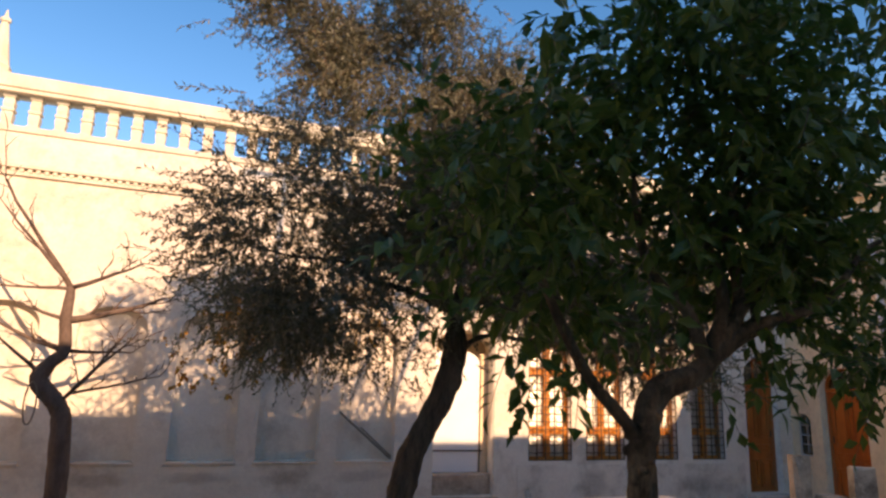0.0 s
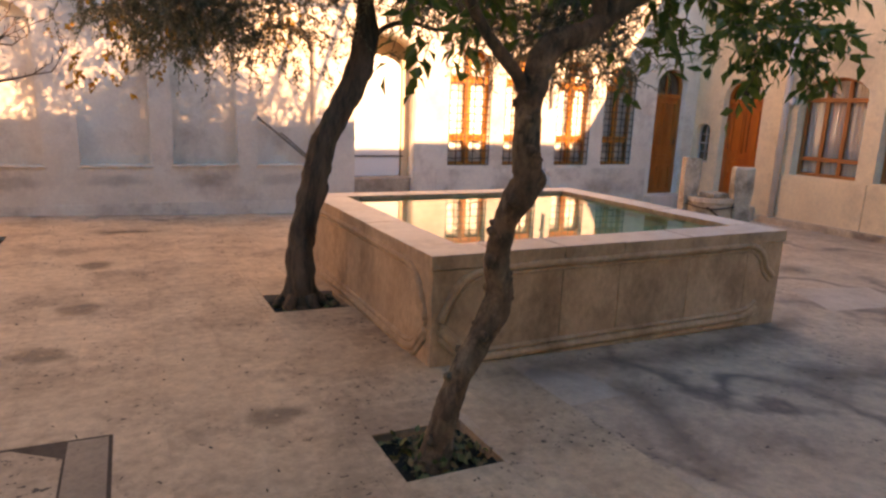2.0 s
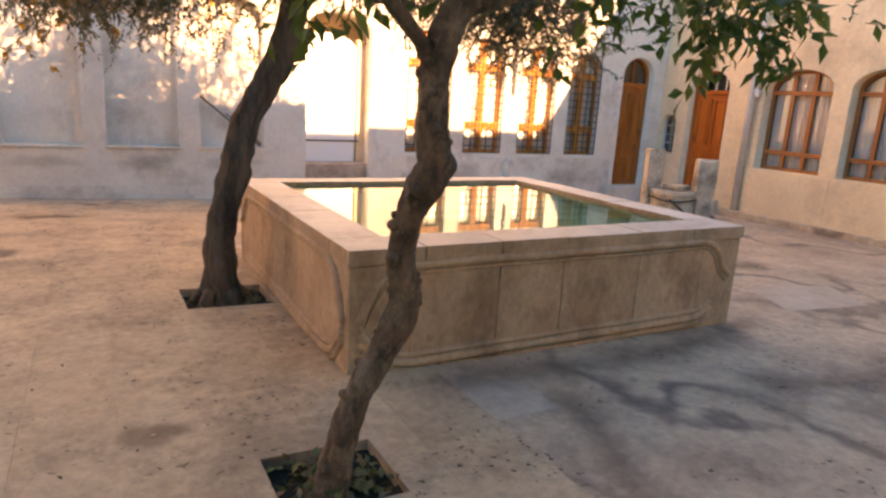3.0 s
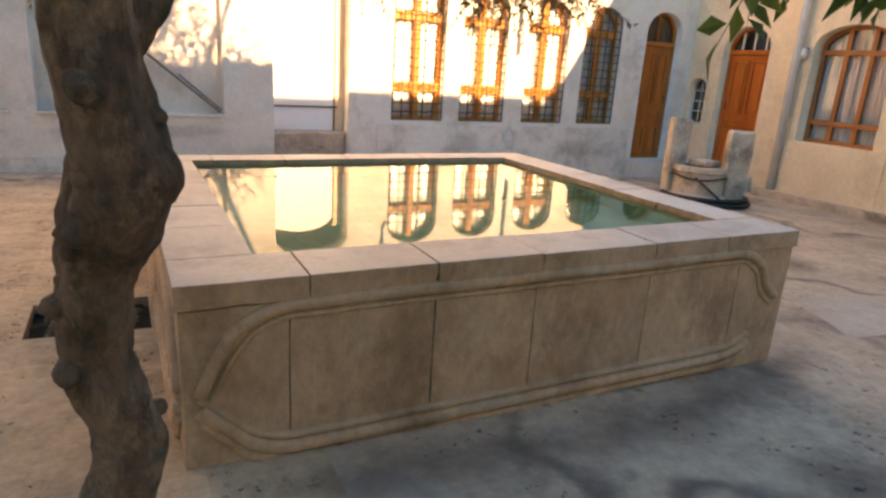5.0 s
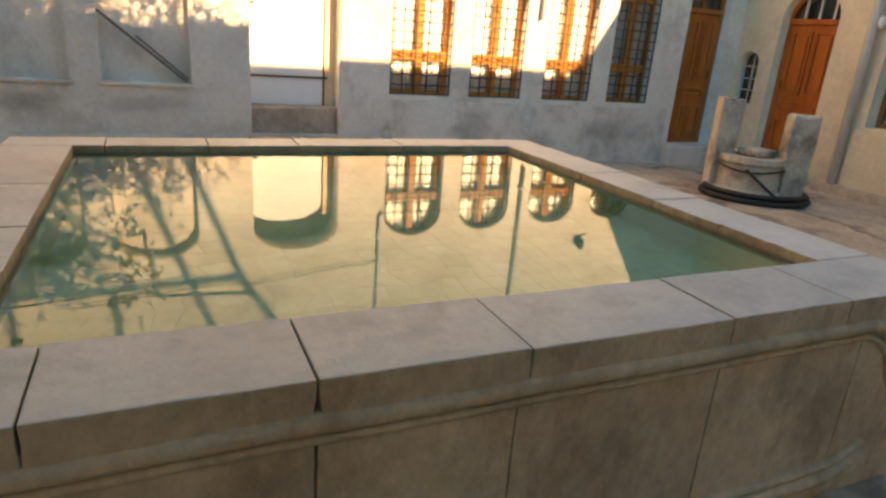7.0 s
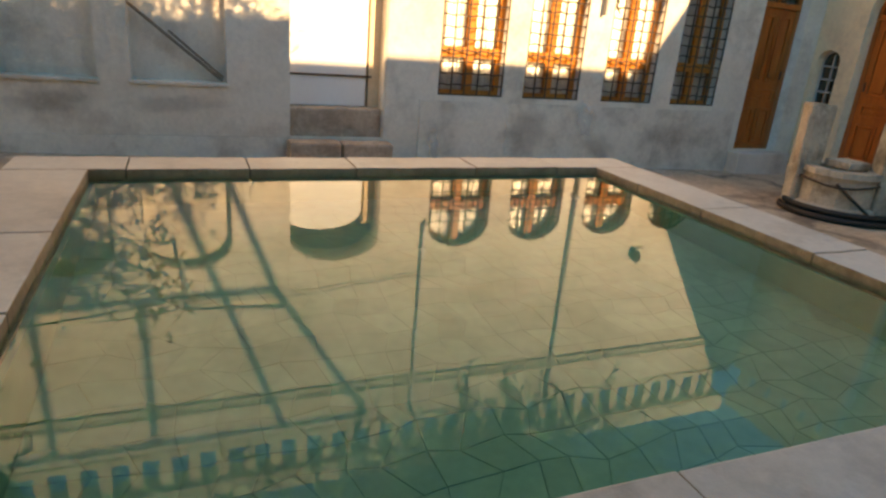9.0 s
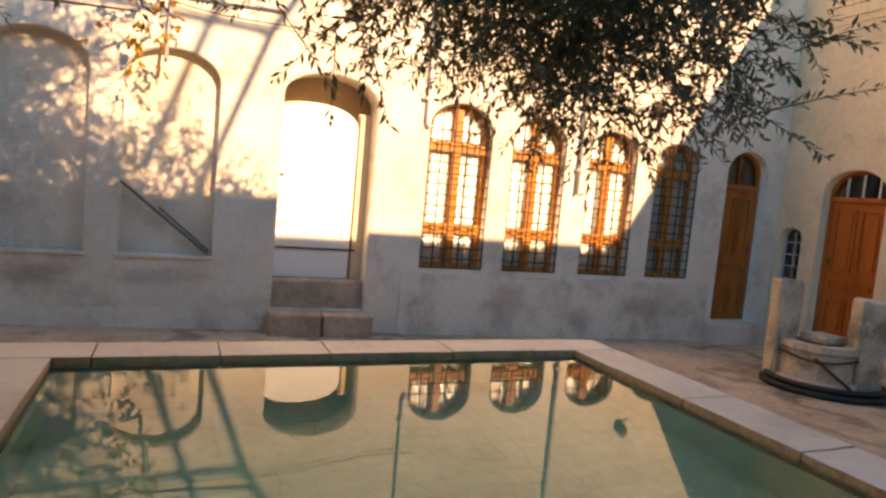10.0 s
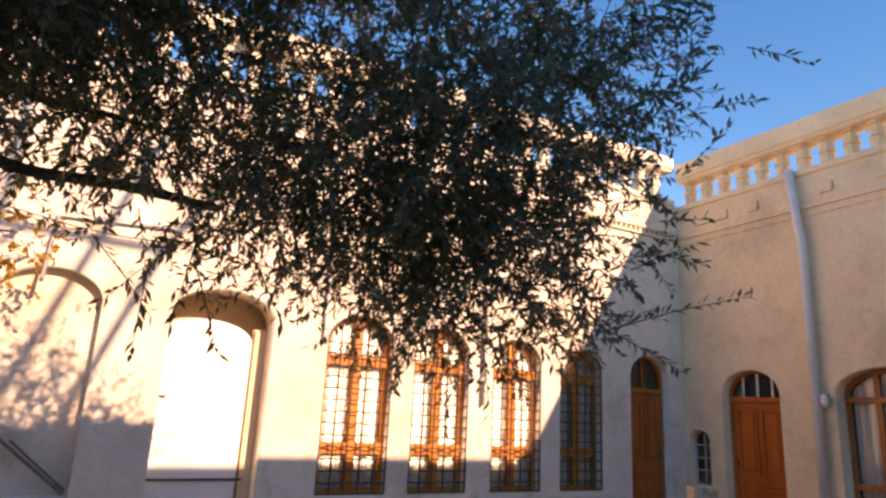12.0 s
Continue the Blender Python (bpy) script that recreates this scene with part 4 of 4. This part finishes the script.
# long loose sprays at the crown's rim
rng = np.random.default_rng(8)
SO, SD = [], []
for cx, cz, dx, num in ((4.25, 2.35, 1, 12), (3.75, 2.75, 1, 3), (0.05, 3.3, -1, 8), (-0.05, 2.6, -1, 6), (0.35, 4.2, -1, 7)):
    for k in range(num):
        SO.append((cx + rng.normal() * 0.10, 4.9 + rng.normal() * 0.3, cz + rng.normal() * 0.28))
        SD.append((dx * 0.9, rng.normal() * 0.35, 0.38 + rng.normal() * 0.28))
SO, SD = np.array(SO), np.array(SD)
SD /= np.linalg.norm(SD, axis=1, keepdims=True)
SL = rng.uniform(0.45, 0.80, len(SO))
tagged(part("spray_leaves", leaf_cloud(SO, SD, 38, 0.050, 0.016, 0.12, 0.5, 71, SL), OLIVE_LEAF, ol), kind="stuff")
tagged(part("spray_growth", twig_mesh(SO, SD, SL, 0.12, 0.004), BARK, ol), kind="stuff")

# citrus tree
zb = floor_z(1.3, 2.3) - 0.06
ci = thing("citrus_tree", (1.30, 2.25, zb), "crooked citrus tree with glossy dark green leaves", "tree")
CITRUS_TRUNK = [(1.26, 2.22, zb, 0.095), (1.28, 2.22, 0.12, 0.068), (1.34, 2.20, 0.40, 0.054), (1.47, 2.20, 0.63, 0.059), (1.525, 2.18, 0.79, 0.057), (1.49, 2.16, 0.97, 0.050), (1.50, 2.12, 1.12, 0.052), (1.545, 2.06, 1.30, 0.061), (1.52, 2.04, 1.50, 0.050), (1.54, 2.04, 1.66, 0.052), (1.62, 2.05, 1.82, 0.047), (1.85, 2.06, 1.92, 0.038), (2.1, 2.08, 2.2, 0.027)]
part("trunk", barked(CITRUS_TRUNK, 30, 0.15, 0.5, 0.27, 6), LIGHTBARK, ci, "knotted crooked trunk", True)
brnd = random.Random(9)
for x, y, z, r in [tuple(p) for p in smooth_path(CITRUS_TRUNK, 5)][2:48]:
    w = brnd.uniform(0, 6.28)
    part("knot", burl((x + 1.0 * r * math.cos(w), y + 1.0 * r * math.sin(w), z), brnd.uniform(0.011, 0.026), w), LIGHTBARK, ci, smooth=True)
part("limb", trunk([(1.53, 2.04, 1.60, 0.030), (1.46, 2.04, 1.70, 0.026), (1.28, 2.05, 1.90, 0.022), (1.1, 2.1, 2.3, 0.015)], 8, 0.12, 4), LIGHTBARK, ci, smooth=True)
part("knot", trunk([(1.575, 2.05, 1.25, 0.018), (1.592, 2.045, 1.30, 0.036), (1.57, 2.05, 1.36, 0.018)], 10, 0.12, 5), LIGHTBARK, ci, smooth=True)
limbs_to(ci, (1.86, 2.06, 1.93), [(2.9, 2.4, 2.5), (3.4, 2.5, 2.35), (2.3, 2.2, 3.1), (1.6, 2.3, 3.0), (2.8, 2.2, 3.2), (3.1, 2.0, 2.6)], 0.032, LIGHTBARK, 3)
CITRUS_BLOBS = [((1.30, 2.4, 2.62), (0.50, 0.5, 0.62), 327), ((2.0, 2.3, 2.75), (0.65, 0.6, 0.65), 405), ((2.85, 2.35, 2.8), (0.75, 0.55, 0.62), 215), ((2.1, 2.2, 3.4), (1.1, 0.7, 0.5), 374), ((3.30, 2.4, 2.10), (0.42, 0.4, 0.24), 101), ((2.3, 2.2, 2.15), (0.45, 0.35, 0.22), 117), ((3.4, 2.3, 3.0), (0.55, 0.5, 0.55), 60)]
O, DD = crown_points(CITRUS_BLOBS, 31, 18, lambda o: (o[:, 2] > 1.80) & (((o - np.array([2.5, 2.8, 1.5])) ** 2).sum(1) > 0.62) & (o[:, 1] < 2.85))
TL = np.random.default_rng(6).uniform(0.10, 0.26, len(O))
tagged(part("leaves", leaf_cloud(O, DD, 7, 0.098, 0.046, 1.0, 0.6, 22, TL, fold=0.18), CITRUS_LEAF, ci, "glossy dark green leaves"), kind="stuff")
tagged(part("twig_growth", twig_mesh(O, DD, TL, 1.2, 0.003), LIGHTBARK, ci), kind="stuff")

# bare tree
zb = floor_z(-1.35, 7.9) - 0.06
ba = thing("bare_tree", (-1.38, 7.86, zb), "small bare leafless tree with crooked branches", "tree")
part("trunk", trunk([(-1.36, 7.86, zb, 0.13), (-1.37, 7.86, 0.3, 0.112), (-1.38, 7.86, 0.7, 0.105), (-1.42, 7.86, 1.30, 0.10), (-1.50, 7.86, 1.50, 0.088), (-1.69, 7.86, 1.73, 0.092), (-1.60, 7.86, 1.92, 0.070), (-1.50, 7.86, 2.05, 0.064), (-1.53, 7.86, 2.38, 0.060), (-1.52, 7.86, 2.74, 0.042)], 14, 0.16, 9), GREYBARK, ba, "grey bent trunk", True)


def branch(p, d, r, length, depth, rnd, bm, bend=0.22):
    """A crooked branch with shorter ones growing out of it."""
    pts, rr = [Vector(p)], [r]
    d = Vector(d).normalized()
    for k in range(5):
        d = (d + Vector((rnd.uniform(-1, 1), rnd.uniform(-1, 1), rnd.uniform(-0.6, 0.9))) * bend).normalized()
        pts.append(pts[-1] + d * length / 5)
        rr.append(r * (1 - 0.13 * (k + 1)))
    tube(bm, pts, rr, 6, 0.1, rnd.randint(0, 99))
    if depth:
        for k in (1, 2, 3, 4, 5):
            if rnd.random() < 0.72:
                e = (d + Vector((rnd.uniform(-1, 1), rnd.uniform(-0.6, 0.6), rnd.uniform(-0.5, 1))) * 1.1).normalized()
                branch(pts[k], e, max(rr[k] * 0.55, 0.0065), length * rnd.uniform(0.25, 0.48), depth - 1, rnd, bm, 0.3)


rnd = random.Random(77)
for x, z, dx, dz, r, ln in (
        (-1.52, 2.72, -0.78, 1.13, 0.036, 1.40), (-1.56, 2.80, -0.75, 0.65, 0.028, 1.0), (-1.52, 2.73, 0.80, 0.32, 0.028, 0.85),
        (-1.53, 2.72, -1.0, -0.10, 0.022, 0.7), (-1.52, 2.37, 1.0, 0.16, 0.042, 1.0), (-1.52, 2.38, -0.9, 0.30, 0.026, 0.55),
        (-1.50, 2.05, -0.9, 0.30, 0.036, 0.75), (-1.46, 2.05, 0.95, -0.10, 0.024, 0.62), (-1.44, 1.54, 0.55, 0.85, 0.022, 0.95),
        (-1.42, 1.57, 0.70, 0.70, 0.022, 0.90), (-1.40, 1.60, 1.0, 0.18, 0.018, 0.9), (-1.70, 1.80, -0.65, 0.75, 0.028, 0.65)):
    bm = bmesh.new()
    branch((x, 7.86, z), (dx, rnd.uniform(-0.25, 0.25), dz), r, ln, 2, rnd, bm, 0.13)
    part("branch", bm, GREYBARK, ba, smooth=True)
rope = thing("rope_loop", (-1.72, 7.80, 1.30), "thin rope loop hanging from the bare tree", "rope")
part("rope_strand", tube(bmesh.new(), [(-1.72 + 0.055 * math.cos(k * 0.45), 7.78, 1.50 + 0.22 * math.sin(k * 0.45)) for k in range(15)], 0.009, 5), OLDWOOD, rope)

# clusters of yellow leaves at branch ends
O, DD = crown_points([((0.45, 7.9, 2.45), (0.30, 0.25, 0.20), 120), ((-0.15, 8.0, 1.95), (0.14, 0.12, 0.14), 16), ((2.0, 9.2, 2.85), (0.12, 0.08, 0.16), 34)], 3, 8, lambda o: o[:, 2] > 0)
TL = np.full(len(O), 0.12)
yl = tagged(part("yellow_leaves", leaf_cloud(O, DD, 5, 0.075, 0.05, 1.5, 0.6, 4, TL, fold=0.15), YELLOW_LEAF, ba, "few yellow autumn leaves"), kind="stuff")
tagged(part("leaf_stalk_growth", twig_mesh(O, DD, TL, 1.5, 0.003), GREYBARK, ba), kind="stuff")
part("branch", bar([(0.0, 7.87, 2.46), (0.25, 7.9, 2.5), (0.5, 7.95, 2.45), (1.1, 8.5, 2.7), (2.0, 9.2, 2.9)], 0.011, 5), GREYBARK, ba)

# ---- tree pits and what lies in them ----
for k, p in enumerate((PIT_A, PIT_B, PIT_C)):
    tree_pit(*p, k + 1)
for k, (a, b, c, d) in enumerate((PIT_B, PIT_A)):
    rng = np.random.default_rng(40 + k)
    n = 110 if k == 0 else 60
    O = np.stack([rng.uniform(a + 0.05, b - 0.05, n), rng.uniform(c + 0.05, d - 0.05, n), np.full(n, floor_z(a, c) - 0.055) + rng.uniform(0, 0.03, n)], 1)
    DD = rng.normal(size=(n, 3)) * np.array([1, 1, 0.35])
    DD /= np.linalg.norm(DD, axis=1, keepdims=True)
    tagged(part("fallen_leaves", leaf_cloud(O, DD, 2, 0.050, 0.030, 0.0, 0.5, 50 + k, np.full(n, 0.06), fold=0.12), FALLEN_LEAF), "fallen and sprouting green leaves on dark soil", "leaves", kind="stuff")

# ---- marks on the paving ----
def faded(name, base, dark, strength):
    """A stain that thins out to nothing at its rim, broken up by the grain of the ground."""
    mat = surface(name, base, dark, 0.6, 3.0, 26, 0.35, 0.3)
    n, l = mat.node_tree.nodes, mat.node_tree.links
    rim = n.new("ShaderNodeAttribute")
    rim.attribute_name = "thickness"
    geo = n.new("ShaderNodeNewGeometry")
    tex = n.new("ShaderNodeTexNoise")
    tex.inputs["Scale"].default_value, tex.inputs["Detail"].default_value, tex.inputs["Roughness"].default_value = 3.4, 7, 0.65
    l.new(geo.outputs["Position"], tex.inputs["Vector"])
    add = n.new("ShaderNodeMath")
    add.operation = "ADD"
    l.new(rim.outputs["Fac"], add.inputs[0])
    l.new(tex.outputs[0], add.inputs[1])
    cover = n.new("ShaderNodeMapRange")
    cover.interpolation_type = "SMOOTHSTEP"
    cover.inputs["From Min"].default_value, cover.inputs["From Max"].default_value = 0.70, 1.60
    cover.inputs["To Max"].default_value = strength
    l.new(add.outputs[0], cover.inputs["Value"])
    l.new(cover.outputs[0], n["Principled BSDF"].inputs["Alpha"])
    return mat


DRYSTAIN = faded("old_dry_stain", (0.24, 0.165, 0.115), (0.17, 0.115, 0.08), 0.5)
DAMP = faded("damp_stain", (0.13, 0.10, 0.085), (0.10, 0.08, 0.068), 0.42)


def rimmed(rings, name, mat, label):
    """A flat mark from rings of (x, y, thickness), the last of them its rim."""
    bm = bmesh.new()
    rows = [[bm.verts.new((x, y, floor_z(x, y) + 0.0006)) for x, y, f in ring] for ring in rings]
    for r0, r1 in zip(rows, rows[1:]):
        for k in range(len(r0)):
            q = (r0[k], r0[(k + 1) % len(r0)], r1[(k + 1) % len(r0)], r1[k])
            bm.faces.new(q)
    ob = part(name, bm, mat)
    at = ob.data.attributes.new("thickness", "FLOAT", "POINT")
    at.data.foreach_set("value", [f for ring in rings for x, y, f in ring])
    ob.visible_shadow = False
    return tagged(ob, label, "patch", "patches on the paving", "structure")


def stain(cx, cy, rx, ry, seed, mat=DRYSTAIN, label="dark worn patch on the courtyard paving"):
    rnd = random.Random(seed)
    ph = [rnd.uniform(0, 6) for _ in range(3)]
    rings = []
    for g, f in ((0.05, 1.0), (0.55, 0.9), (0.85, 0.45), (1.25, 0.0)):
        ring = []
        for k in range(26):
            w = 2 * math.pi * k / 26
            e = g * (1 + 0.10 * math.sin(2 * w + ph[0]) + 0.08 * math.sin(3 * w + ph[1]) + 0.05 * math.sin(5 * w + ph[2]))
            ring.append((cx + e * rx * math.cos(w), cy + e * ry * math.sin(w), f))
        rings.append(ring)
    return rimmed(rings, "floor_patch", mat, label)


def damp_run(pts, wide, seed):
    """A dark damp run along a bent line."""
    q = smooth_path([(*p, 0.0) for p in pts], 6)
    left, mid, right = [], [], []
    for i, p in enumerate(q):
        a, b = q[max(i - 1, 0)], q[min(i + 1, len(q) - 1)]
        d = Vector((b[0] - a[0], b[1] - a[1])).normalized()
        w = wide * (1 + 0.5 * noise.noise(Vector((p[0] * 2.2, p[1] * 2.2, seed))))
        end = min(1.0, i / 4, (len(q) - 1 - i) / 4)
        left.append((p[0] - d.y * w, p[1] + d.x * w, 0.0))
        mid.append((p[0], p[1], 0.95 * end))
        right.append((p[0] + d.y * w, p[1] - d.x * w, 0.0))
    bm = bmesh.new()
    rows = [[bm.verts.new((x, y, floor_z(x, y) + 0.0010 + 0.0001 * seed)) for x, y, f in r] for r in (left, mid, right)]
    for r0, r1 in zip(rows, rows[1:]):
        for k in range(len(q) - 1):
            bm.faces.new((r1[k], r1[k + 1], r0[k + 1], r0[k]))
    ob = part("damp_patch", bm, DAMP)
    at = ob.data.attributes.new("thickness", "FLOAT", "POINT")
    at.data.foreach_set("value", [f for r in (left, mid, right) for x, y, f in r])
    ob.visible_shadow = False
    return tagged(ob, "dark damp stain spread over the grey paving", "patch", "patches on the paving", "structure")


stain(-0.19, 6.40, 0.17, 0.22, 1)
stain(-0.25, 4.95, 0.20, 0.18, 2)
stain(0.07, 8.20, 0.33, 0.14, 3)
stain(0.70, 2.81, 0.16, 0.14, 4)
stain(-0.38, 4.02, 0.20, 0.16, 5)
stain(7.1, 6.0, 0.25, 0.16, 6)
stain(6.9, 7.3, 0.40, 0.18, 7)
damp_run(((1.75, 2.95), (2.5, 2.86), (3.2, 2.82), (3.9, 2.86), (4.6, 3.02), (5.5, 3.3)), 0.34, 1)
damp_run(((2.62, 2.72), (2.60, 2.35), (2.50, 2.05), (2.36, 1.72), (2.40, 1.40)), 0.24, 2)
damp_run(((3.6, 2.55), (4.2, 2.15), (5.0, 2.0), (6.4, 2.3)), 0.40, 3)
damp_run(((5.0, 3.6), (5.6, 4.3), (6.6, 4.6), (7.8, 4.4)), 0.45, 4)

DIRT = faded("wall_grime", (0.33, 0.25, 0.18), (0.24, 0.18, 0.13), 0.24)
FLAKE = faded("flaking_limewash", (0.88, 0.84, 0.77), (0.80, 0.75, 0.67), 0.5)


def wall_mark(u, v, ru, rv, seed, mat, label, out=0.0195):
    """A blotch on the long wall's foot."""
    rnd = random.Random(seed)
    ph = rnd.uniform(0, 6)
    rows, fs = [], []
    bm = bmesh.new()
    for g, f in ((0.04, 1.0), (0.5, 0.85), (0.8, 0.5), (1.2, 0.0)):
        row = []
        for k in range(24):
            w = 2 * math.pi * k / 24
            e = g * (1 + 0.16 * math.sin(2 * w + ph) + 0.12 * math.sin(5 * w + 2 * ph))
            row.append(bm.verts.new((u + ru * e * math.cos(w), YW - out - 0.0002 * seed, v + rv * e * math.sin(w))))
            fs.append(f)
        rows.append(row)
    for r0, r1 in zip(rows, rows[1:]):
        for k in range(24):
            bm.faces.new((r0[k], r0[(k + 1) % 24], r1[(k + 1) % 24], r1[k]))
    ob = part("wall_patch", bm, mat)
    ob.data.attributes.new("thickness", "FLOAT", "POINT").data.foreach_set("value", fs)
    ob.visible_shadow = False
    return tagged(ob, label, "patch", "marks on the long wall", "structure")


for k, (u, v, ru, rv) in enumerate(((2.30, 0.47, 0.45, 0.13), (1.10, 0.46, 0.42, 0.12), (-0.05, 0.48, 0.40, 0.12), (-1.3, 0.46, 0.42, 0.13), (7.30, 0.08, 0.30, 0.20), (6.2, 0.30, 0.40, 0.25), (8.4, 0.25, 0.50, 0.22))):
    wall_mark(u, v, ru, rv, k + 1, DIRT, "brown grime on the foot of the plaster wall", 0.0195 if u > 4.8 else 0.004)
wall_mark(7.02, 0.42, 0.17, 0.33, 9, FLAKE, "pale flaking limewash on the wall's foot")
wall_mark(5.0, 0.1, 0.10, 0.25, 10, FLAKE, "pale flaking limewash on the wall's foot")

hatch = thing("floor_hatch", (-0.31, 2.61, floor_z(-0.31, 2.61)), "square patched hatch set in the paving with dark edges", "hatch", kind="structure")
EDGE = surface("dark_joint", (0.10, 0.072, 0.052), (0.06, 0.043, 0.032), 0.9, 6.0, 40, 0.4, 0.3)


def flat_piece(x0, x1, y0, y1, lift, cut=0.0):
    bm = bmesh.new()
    ring = [(x0, y0), (x1, y0), (x1, y1 - cut), (x1 - 1.4 * cut, y1), (x0, y1)] if cut else [(x0, y0), (x1, y0), (x1, y1), (x0, y1)]
    top = [bm.verts.new((x, y, floor_z(x, y) + lift)) for x, y in ring]
    low = [bm.verts.new((x, y, floor_z(x, y) - 0.004)) for x, y in ring]
    bm.faces.new(top)
    for k in range(len(ring)):
        bm.faces.new((low[k], low[(k + 1) % len(ring)], top[(k + 1) % len(ring)], top[k]))
    return bm


part("joint", flat_piece(-0.63, 0.0, 2.32, 2.87, 0.0010), EDGE, hatch)
part("worn_plate", flat_piece(-0.17, -0.016, 2.335, 2.852, 0.0022), STAINMAT, hatch)
part("cement_fill", flat_piece(-0.61, -0.18, 2.335, 2.845, 0.0022, 0.14), SLAB, hatch, "pale cement filling")

PALEPATCH = surface("pale_cement", (0.60, 0.49, 0.385), (0.50, 0.40, 0.31), 0.75, 2.5, 30, 0.3, 0.2, (0.42, 0.34, 0.27), 1.5)
for ring in (((2.02, 2.40), (2.55, 2.42), (2.50, 2.78), (2.25, 2.92), (2.0, 2.80)), ((5.6, 3.2), (6.6, 3.1), (7.0, 3.7), (6.0, 3.9)), ((5.3, 4.6), (6.4, 4.5), (6.6, 5.0), (5.5, 5.2))):
    bm = bmesh.new()
    bm.faces.new([bm.verts.new((x, y, floor_z(x, y) - 0.0035)) for x, y in ring])
    tagged(part("floor_patch", bm, PALEPATCH), "pale cement repair in the courtyard paving", "patch", "patches on the paving", "structure")
rng = np.random.default_rng(90)
n = 800
ox, oy = rng.uniform(-2.4, 1.6, n), rng.uniform(0.8, 8.8, n)
O = np.stack([ox, oy, 0.11 - 0.025 * ox - 0.015 * (oy - 3) + 0.001], 1)
DD = rng.normal(size=(n, 3)) * np.array([1, 1, 0.05])
DD /= np.linalg.norm(DD, axis=1, keepdims=True)
tagged(part("leaf_litter", leaf_cloud(O, DD, 1, 0.022, 0.010, 0.0, 0.5, 91, np.full(n, 0.02), fold=0.1), leafy("dry_litter", (0.10, 0.07, 0.045), (0.05, 0.035, 0.025), 0.7, 0.05)), "small dry leaves scattered over the paving", "leaves", kind="stuff")

# ---- paving slabs ----
slab_meshes = {}
shear_x, shear_y = -0.025, -0.015


def slab_mesh(w, h):
    key = (round(w, 3), round(h, 3))
    if key not in slab_meshes:
        bm = bmesh.new()
        t, e = 0.002, 0.0005
        lo = [bm.verts.new((x, y, -0.02 + shear_x * x + shear_y * y)) for x, y in ((0, 0), (w, 0), (w, h), (0, h))]
        hi = [bm.verts.new((x, y, t + shear_x * x + shear_y * y)) for x, y in ((e, e), (w - e, e), (w - e, h - e), (e, h - e))]
        bm.faces.new(hi)
        for k in range(4):
            bm.faces.new((lo[k], lo[(k + 1) % 4], hi[(k + 1) % 4], hi[k]))
        me = bpy.data.meshes.new("slab")
        bm.to_mesh(me)
        bm.free()
        me.materials.append(SLAB)
        slab_meshes[key] = me
    return slab_meshes[key]


def cut_round(x0, x1, y0, y1):
    """What is left of a slab once the holes and the pool are taken out of it."""
    left = [(x0, x1, y0, y1)]
    for a, b, c, d in (PIT_A, PIT_B, PIT_C, (PX0, PX1, PY0, PY1)):
        nxt = []
        for p, q, r, s in left:
            if p >= b or q <= a or r >= d or s <= c:
                nxt.append((p, q, r, s))
                continue
            nxt += [(p, min(a, q), r, s), (max(b, p), q, r, s), (max(a, p), min(b, q), r, c), (max(a, p), min(b, q), d, s)]
        left = [k for k in nxt if k[1] - k[0] > 0.03 and k[3] - k[2] > 0.03]
    return [(p, r, q - p, s - r) for p, q, r, s in left]


rnd = random.Random(5)
count = 0
x = -2.6
while x < 1.9 and count < 300:
    w = rnd.choice((0.36, 0.42, 0.40, 0.47))
    y = 0.4 + rnd.choice((0.0, 0.14, 0.27))
    while y < 9.0:
        h = rnd.choice((0.38, 0.52, 0.66))
        lift = rnd.uniform(0, 0.0015)
        for px, py, pw, ph in cut_round(x, x + w, y, y + h):
            ob = new("slab", slab_mesh(pw - 0.0003, ph - 0.0003))
            ob.parent = ground
            ob.location = (px, py, floor_z(px, py) - 0.006 + lift)
            count += 1
        y += h
    x += w
